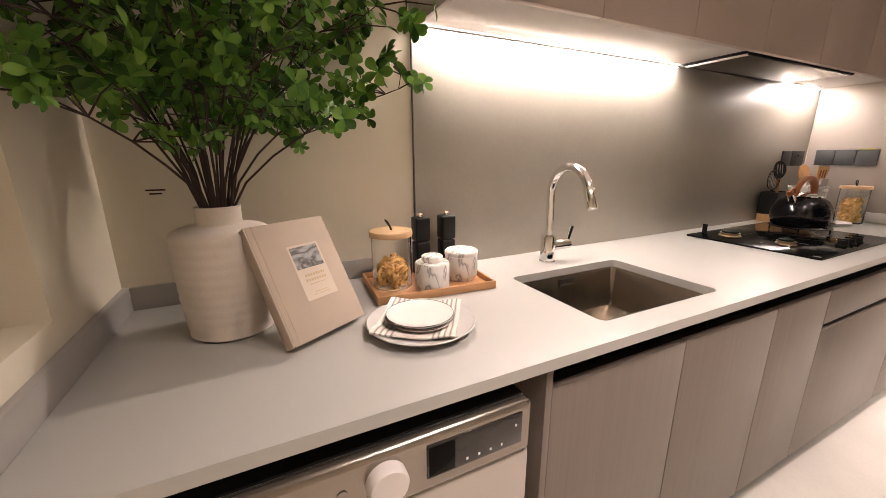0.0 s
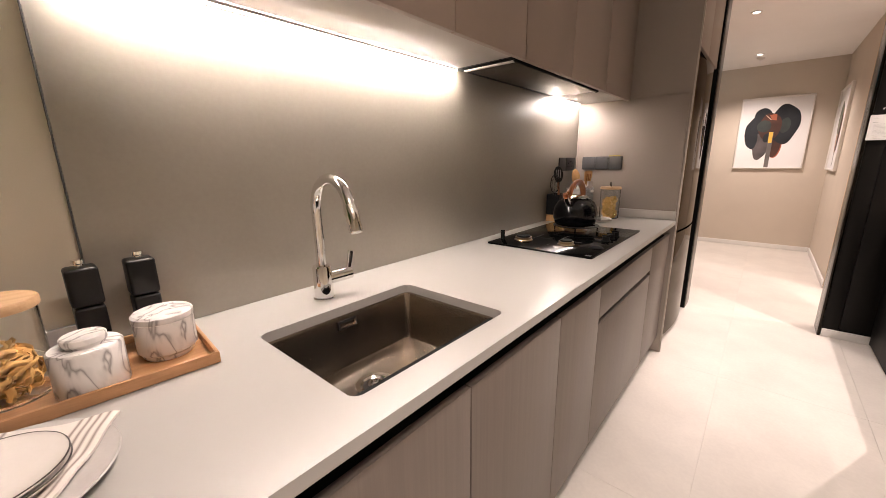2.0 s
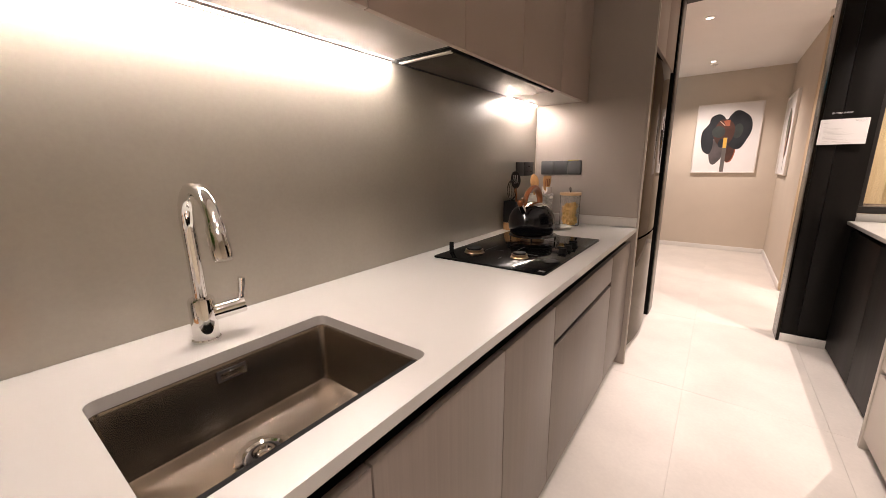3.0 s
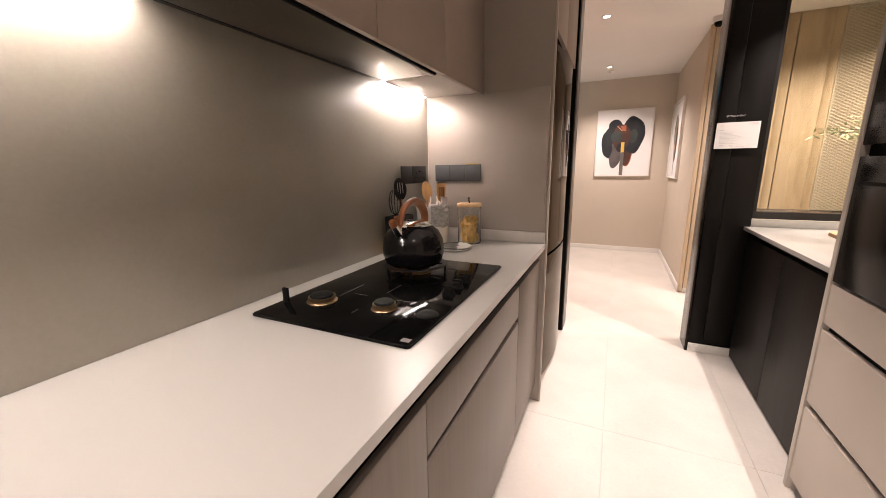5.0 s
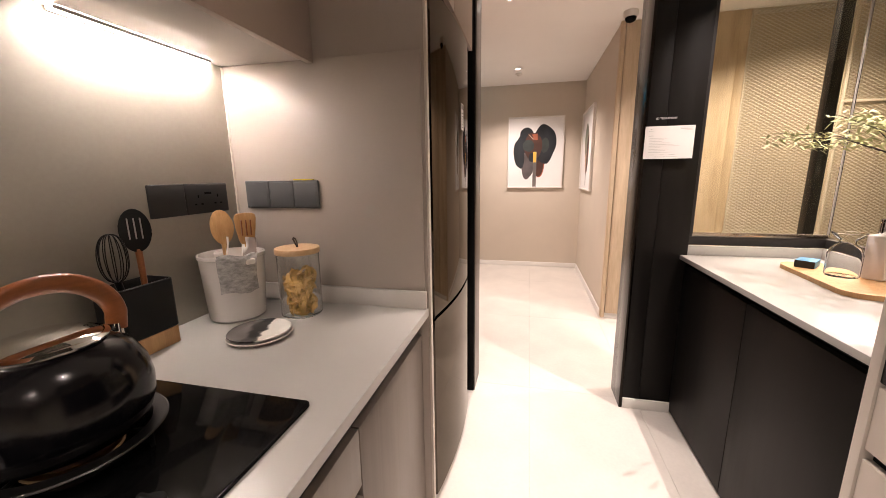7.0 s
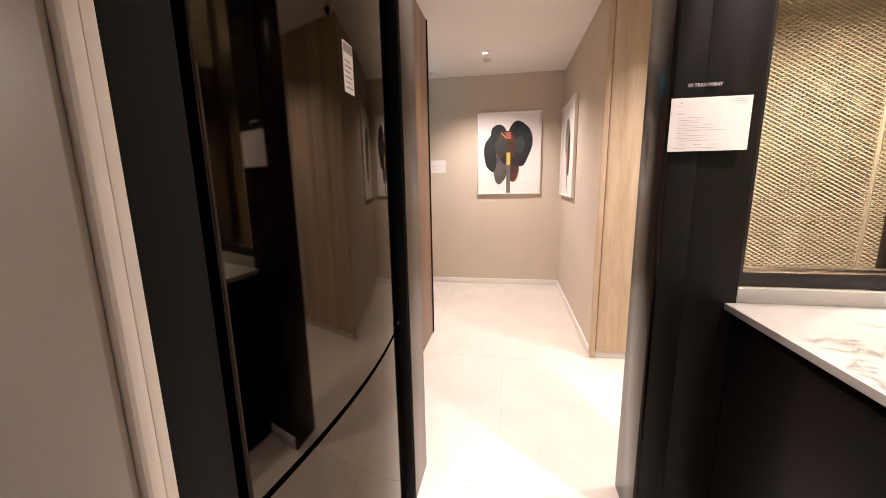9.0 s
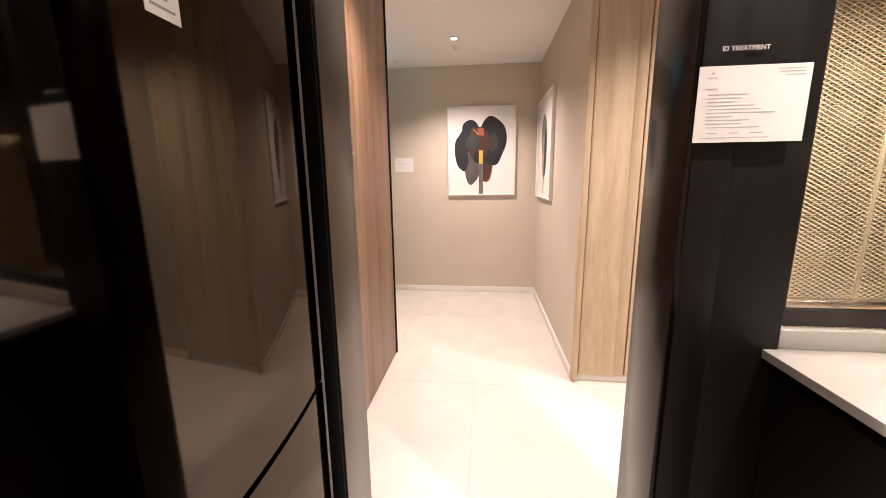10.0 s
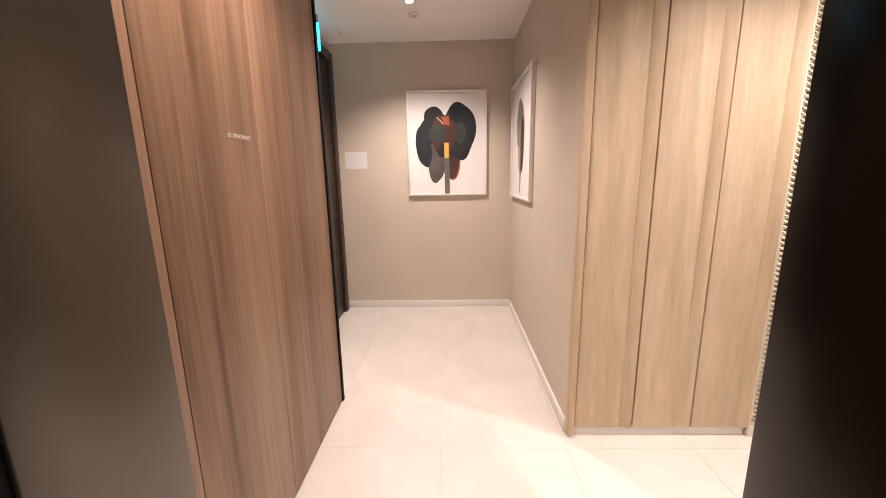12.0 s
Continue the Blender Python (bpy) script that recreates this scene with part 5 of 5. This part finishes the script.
part("body", moved(box(-0.032, 0.032, -0.032, 0.032, 0, 0.165, 0.008, 3), pose(2.49, 3.585, 0.9107, 0, 0, 30)), M_FROST, frost)
part("cap", lathe([(0, 0.1655), (0.017, 0.1655), (0.018, 0.168), (0.018, 0.222), (0.016, 0.225), (0, 0.225)], (2.49, 3.585, 0.9107), 28), M_CHROME, frost, "shiny silver cap")
part("print", moved(box(-0.018, 0.018, -0.0326, -0.0321, 0.05, 0.085, 0), pose(2.49, 3.585, 0.9107, 0, 0, 30)), M_INK, frost)
pot = thing("small_vase", (2.47, 3.44, 0.9107), label="small clear glass vase holding a leafy branch", category="vase")
g = part("vessel", lathe([(0, 0), (0.040, 0), (0.044, 0.01), (0.030, 0.10), (0.033, 0.13), (0.030, 0.13), (0.027, 0.10), (0.040, 0.012), (0, 0.006)], (2.47, 3.44, 0.9107), 32), M_THIN, pot)
g.visible_shadow = False
bush = thing("leafy_branch", (2.47, 3.44, 0.93), label="pale green leafy branch spreading over the worktop", category="branch")


def pale_leaves(seed):
    r2 = random.Random(seed)
    bm = bmesh.new()
    for k in range(9):
        c = Vector((r2.uniform(-0.03, 0.03), r2.uniform(-0.03, 0.03), r2.uniform(-0.014, 0.014)))
        m = Matrix.Translation(c) @ Euler((r2.uniform(-0.7, 0.7), r2.uniform(-0.7, 0.7), r2.random() * 6.28)).to_matrix().to_4x4()
        vs = [bm.verts.new(m @ Vector(q)) for q in ((0, 0, 0), (0.008, 0.0034, 0.001), (0.020, 0.0026, 0), (0.029, 0, -0.002), (0.020, -0.0026, 0), (0.008, -0.0034, 0.001))]
        bm.faces.new(vs)
    me = bpy.data.meshes.new("leaf_spray")
    bm.to_mesh(me)
    bm.free()
    me.materials.append(M_PALELEAF)
    return me


PALE = [pale_leaves(s) for s in range(4)]
foliage = bmesh.new()
stem0 = Vector((2.47, 3.44, 1.02))
part("stem", tube([(2.47, 3.44, 0.93), stem0, (2.45, 3.45, 1.22), (2.40, 3.48, 1.38)], [0.003, 0.003, 0.0028, 0.0022], 6), M_BARK, bush)
for tip in ((2.11, 3.56, 1.425), (2.15, 3.66, 1.45), (2.20, 3.46, 1.485), (2.17, 3.34, 1.45), (2.25, 3.24, 1.47), (2.30, 3.76, 1.41), (2.40, 3.64, 1.50), (2.42, 3.28, 1.47)):
    tip = Vector(tip)
    s0 = Vector((2.42, 3.47, 1.34))
    pts = [s0, s0.lerp(tip, 0.5) + Vector((0, 0, 0.03)), tip]
    part("twig", tube(pts, [0.0018, 0.0014, 0.0008], 5), M_BARK, bush)
    for k in range(6):
        u = 0.35 + 0.65 * k / 5
        me = rng.choice(PALE).copy()
        p = s0.lerp(tip, u) + Vector((rng.uniform(-0.022, 0.022), rng.uniform(-0.022, 0.022), 0.12 * u * (1 - u) + rng.uniform(-0.012, 0.012)))
        me.transform(Matrix.LocRotScale(p, Euler((0, 0, rng.random() * 6.28)), Vector((1.3, 1.3, 1.15))))
        foliage.from_mesh(me)
        bpy.data.meshes.remove(me)
part("leaves", foliage, M_PALELEAF, bush, "small pale green leaves", smooth=0)["kind"] = "stuff"

# ---- corridor: pictures, notices, ceiling fittings ----
def blob(cx, cy, rx, ry, turn=0, n=36, wob=0.10, seed=0, power=1.0):
    pts = []
    for k in range(n):
        a = 2 * math.pi * k / n
        s = 1 + wob * noise.noise(Vector((math.cos(a) * 1.3, math.sin(a) * 1.3, seed)))
        x, y = rx * s * math.cos(a), ry * s * math.sin(a)
        t = radians(turn)
        pts.append((cx + x * math.cos(t) - y * math.sin(t), cy + x * math.sin(t) + y * math.cos(t)))
    return pts


def wash(name, a, b, scale=4):
    m, n, l, p = nodes_of(name)
    l.new(ramp(n, l, noise_tex(n, l, coords(n, l), scale, 5), [(0.3, a), (0.7, b)]), p.inputs["Base Color"])
    p.inputs["Roughness"].default_value = 0.75
    return m


def painting(m, w, h, shapes, label):
    """A framed sheet in the plane of x and z, facing -y; shapes are outlines in parts of width and height from the top left."""
    p = thing("painting", tuple(m.translation), label=label, category="painting")
    f = 0.016
    part("frame", moved(add(box(0, w, -0.03, 0, 0, f, 0.002), box(0, w, -0.03, 0, h - f, h, 0.002), box(0, f, -0.03, 0, f, h - f, 0.002), box(w - f, w, -0.03, 0, f, h - f, 0.002)), m), M_WHITEFRAME, p, "slim white frame")
    sheet = part("sheet", moved(box(f, w - f, -0.012, 0, f, h - f, 0), m), M_PAPER, p)
    for k, (pts, mat) in enumerate(shapes):
        bm = prism([(x * w, (1 - y) * h) for x, y in pts], 0.0003 * k, 0.0003 * k + 0.0003)
        bm.transform(m @ Matrix.Translation((0, -0.0122, 0)) @ pose(0, 0, 0, 90, 0, 0))
        part("shape", bm, mat, sheet)
    return p


M_WHITEFRAME = surface("white_frame_lacquer", (0.78, 0.74, 0.70), 0.4, var=0.02)
INKBLUE = wash("blue_black_ink", (0.006, 0.007, 0.010), (0.02, 0.024, 0.03))
INKBROWN = wash("brown_ink", (0.03, 0.012, 0.008), (0.09, 0.035, 0.022))
INKGREY = wash("grey_ink_wash", (0.05, 0.042, 0.042), (0.13, 0.11, 0.11))
INKRED = wash("red_ink", (0.28, 0.07, 0.03), (0.42, 0.13, 0.07))
INKYEL = wash("yellow_ink", (0.60, 0.36, 0.05), (0.7, 0.45, 0.1))
INKTAN = wash("tan_ink_wash", (0.34, 0.20, 0.13), (0.55, 0.38, 0.28))
INKGREEN = wash("olive_ink_wash", (0.10, 0.12, 0.09), (0.3, 0.28, 0.22))
TRUNK = wash("grey_trunk_ink", (0.10, 0.09, 0.085), (0.16, 0.14, 0.13))
INKTEAL = wash("teal_grey_ink", (0.012, 0.016, 0.016), (0.045, 0.055, 0.052))
painting(pose(0.926, 7.308, 1.122), 0.738, 0.946, [
    (blob(0.575, 0.655, 0.096, 0.195, 0, seed=1), INKRED), (blob(0.563, 0.65, 0.092, 0.19, 0, seed=1), INKBROWN), (blob(0.365, 0.665, 0.112, 0.205, 4, seed=2), INKGREY),
    (blob(0.205, 0.525, 0.098, 0.20, -10, seed=3), INKBLUE), (blob(0.655, 0.375, 0.198, 0.275, 5, seed=4, wob=0.14), INKBLUE), (blob(0.335, 0.255, 0.125, 0.108, 0, seed=5), INKBLUE),
    (blob(0.285, 0.38, 0.13, 0.13, -20, seed=11), INKBLUE), (blob(0.665, 0.40, 0.075, 0.105, 10, seed=12), INKTEAL), (blob(0.46, 0.41, 0.165, 0.185, 0, seed=6), INKBROWN), (blob(0.375, 0.40, 0.105, 0.085, 0, seed=13), INKTEAL),
    (blob(0.44, 0.565, 0.055, 0.065, 0, seed=7), INKBLUE), ([(0.43, 0.245), (0.53, 0.235), (0.535, 0.325), (0.47, 0.315)], INKRED), ([(0.368, 0.245), (0.385, 0.245), (0.468, 0.312), (0.452, 0.315)], INKTAN),
    ([(0.462, 0.485), (0.528, 0.485), (0.528, 0.985), (0.465, 0.985)], TRUNK), ([(0.464, 0.487), (0.520, 0.487), (0.520, 0.635), (0.467, 0.635)], INKYEL)],
    "framed abstract print of dark rounded shapes on white")
painting(pose(1.906, 7.235, 1.112, 0, 0, -90), 0.858, 0.946, [
    (blob(0.50, 0.50, 0.16, 0.30, 0, seed=8), INKTAN), (blob(0.42, 0.36, 0.15, 0.20, 10, seed=9), INKGREEN), (blob(0.56, 0.55, 0.08, 0.22, 0, seed=10), INKBROWN), ([(0.47, 0.62), (0.52, 0.62), (0.51, 0.95), (0.48, 0.95)], TRUNK)],
    "framed abstract print in brown and olive on white")


M_NOTICEINK = surface("pale_grey_print", (0.42, 0.41, 0.41), 0.8)


def notice(m, w, h, lines, label):
    s = thing("notice", tuple(m.translation), label=label, category="notice")
    sh = part("sheet", moved(box(0, w, -0.0015, 0, 0, h, 0), m), M_PAPER, s)
    for x, z, ln, t in lines:
        part("print", moved(box(x * w, (x + ln) * w, -0.002, -0.0016, z * h, z * h + t * 0.75, 0), m), M_NOTICEINK, sh)


rows = [(0.08, 0.70, 0.10, 0.003)] + [(0.10, 0.63 - 0.048 * k, ln, 0.0014) for k, ln in enumerate((0.36, 0.30, 0.26, 0.42, 0.50, 0.62, 0.24, 0.40, 0.34, 0.50))] + [(0.72, 0.90, 0.22, 0.0022), (0.78, 0.86, 0.16, 0.0014), (0.70, 0.94, 0.24, 0.0014), (0.115, 0.90, 0.025, 0.004), (0.08, 0.85, 0.09, 0.0014), (0.13, 0.12, 0.09, 0.002), (0.33, 0.12, 0.09, 0.002), (0.52, 0.12, 0.12, 0.002), (0.07, 0.06, 0.62, 0.0012)]
notice(pose(1.774, 3.9985, 1.374), 0.217, 0.154, rows, "white printed notice sheet fixed to the black column")
notice(pose(0.325, 7.309, 1.385), 0.21, 0.156, [(0.08, 0.82, 0.2, 0.004), (0.08, 0.62, 0.5, 0.002), (0.08, 0.54, 0.4, 0.002), (0.08, 0.30, 0.5, 0.002)], "small white printed card on the taupe wall")

ex = thing("exit_sign", (0.31, 6.69, 2.22), label="glowing cyan exit sign hanging under the ceiling", category="exit sign")
part("lit_panel", box(0.245, 0.37, 6.682, 6.70, 2.235, 2.425, 0.002), M_EXIT, ex)
part("mount", box(0.25, 0.365, 6.685, 6.697, 2.4255, CEIL - 0.0005, 0.001), M_STEEL, ex)
dome = thing("security_camera", (1.925, 5.21, CEIL - 0.08), label="small white dome security camera on the ceiling", category="camera dome")
part("base", lathe([(0, -0.0005), (0.052, -0.0005), (0.053, -0.006), (0.050, -0.036), (0.044, -0.042), (0, -0.042)], (1.925, 5.21, CEIL), 40), M_WHITEFRAME, dome)
part("dome", lathe([(0.040, -0.0425), (0.038, -0.056), (0.028, -0.070), (0.012, -0.077), (0, -0.078)], (1.925, 5.21, CEIL), 32), M_HOBGLASS, dome, "smoked black dome")
# fittings are drawn at the unseen, added lamps too
for x, y, watts, cone in DOWNLIGHTS_AND_FILLS:
    f = thing("downlight", (x, y, CEIL - 0.01), label="small round recessed ceiling downlight, lit; most are unseen and added", category="downlight", group="downlights")
    part("trim", lathe([(0.026, -0.0008), (0.042, -0.0008), (0.043, -0.004), (0.030, -0.007), (0.026, -0.004), (0.026, -0.0008)], (x, y, CEIL), 32), M_WHITEFRAME, f)
    part("lens", lathe([(0, -0.001), (0.025, -0.001), (0.025, -0.003), (0, -0.0035)], (x, y, CEIL), 24), M_LAMP, f, "glowing lens")
sd = thing("smoke_detector", (1.065, 6.74, CEIL - 0.03), label="small white smoke detector on the ceiling", category="smoke detector")
part("base", lathe([(0, -0.0005), (0.040, -0.0005), (0.041, -0.010), (0.036, -0.016), (0, -0.016)], (1.065, 6.74, CEIL), 32), M_WHITEFRAME, sd)
part("sensor", lathe([(0, -0.0165), (0.022, -0.0165), (0.020, -0.028), (0, -0.030)], (1.065, 6.74, CEIL), 24), M_WHITEFRAME, sd)
# a small downlight at the corridor end, modelled as a plain unlit rose
sp = thing("sprinkler", (0.424, 7.07, CEIL - 0.02), label="small white round ceiling fitting, a downlight left without its lamp", category="sprinkler")
part("rose", lathe([(0, -0.0005), (0.030, -0.0005), (0.028, -0.006), (0.010, -0.010), (0.008, -0.022), (0, -0.022)], (0.424, 7.07, CEIL), 24), M_WHITEFRAME, sp)

# ---- room beyond the window, seen in the refrigerator door ----
shelf = thing("display_shelf", (4.3, 3.6, 0), label="dark display shelving lit from above beyond the window", category="shelving")
for z in (0.55, 0.95, 1.30, 1.65):
    part("shelf_board", box(4.12, 4.455, 2.9, 4.3, z, z + 0.025, 0.002), M_DOORWOOD, shelf)
for y in (2.88, 3.58, 4.30):
    part("upright", box(4.12, 4.455, y, y + 0.02, 0.0, 1.70, 0.002), M_DOORWOOD, shelf)
part("light_bar", box(4.40, 4.43, 2.92, 4.28, 1.64, 1.649, 0), glow("shelf_light", (1.0, 0.82, 0.6), 30.0), shelf, "glowing warm light bar")
for k, (y, z) in enumerate(((3.05, 0.976), (3.3, 1.326), (3.5, 0.976), (3.75, 1.326), (3.95, 0.976), (4.15, 1.326))):
    v = thing("bottle", (4.28, y, z), label="pale stoneware bottle on the display shelf", category="bottle", group="bottles on the shelf")
    part("body", lathe([(0, 0), (0.05, 0), (0.06, 0.02), (0.06, 0.12), (0.03, 0.17), (0.02, 0.18), (0.02, 0.23), (0, 0.23)], (4.28, y, z), 24), M_CERAMIC if k % 2 else M_TRAYWOOD, v)
wl = thing("wall_label", (0.276, -0.285, 1.18), label="two tiny lines of dark lettering on the cream wall", category="label")
for y0, y1, z in ((-0.303, -0.262, 1.197), (-0.296, -0.270, 1.188)):
    part("print", box(X0 + 0.0002, X0 + 0.0008, y0, y1, z, z + 0.004, 0), M_JAMB, wl)

# ---- floor tiles, last ----
tile_bm = prism(rounded(-0.3020, 0.3020, -0.6020, 0.6020, 0.002, 2), -0.004, 0.0, 0.0008)
tile_me = bpy.data.meshes.new("tile")
tile_bm.to_mesh(tile_me)
tile_bm.free()
tile_me.materials.append(M_TILE)
inv = WORLD[floor_ob].inverted()
for i in range(-1, 6):
    for j in range(-1, 6):
        ob = new("tile", tile_me)
        ob.parent = floor_ob
        ob.matrix_basis = inv @ pose(1.573 + 0.605 * (i - 1), 4.10 + 0.603 + 1.205 * (j - 4) + 1.205, 0)
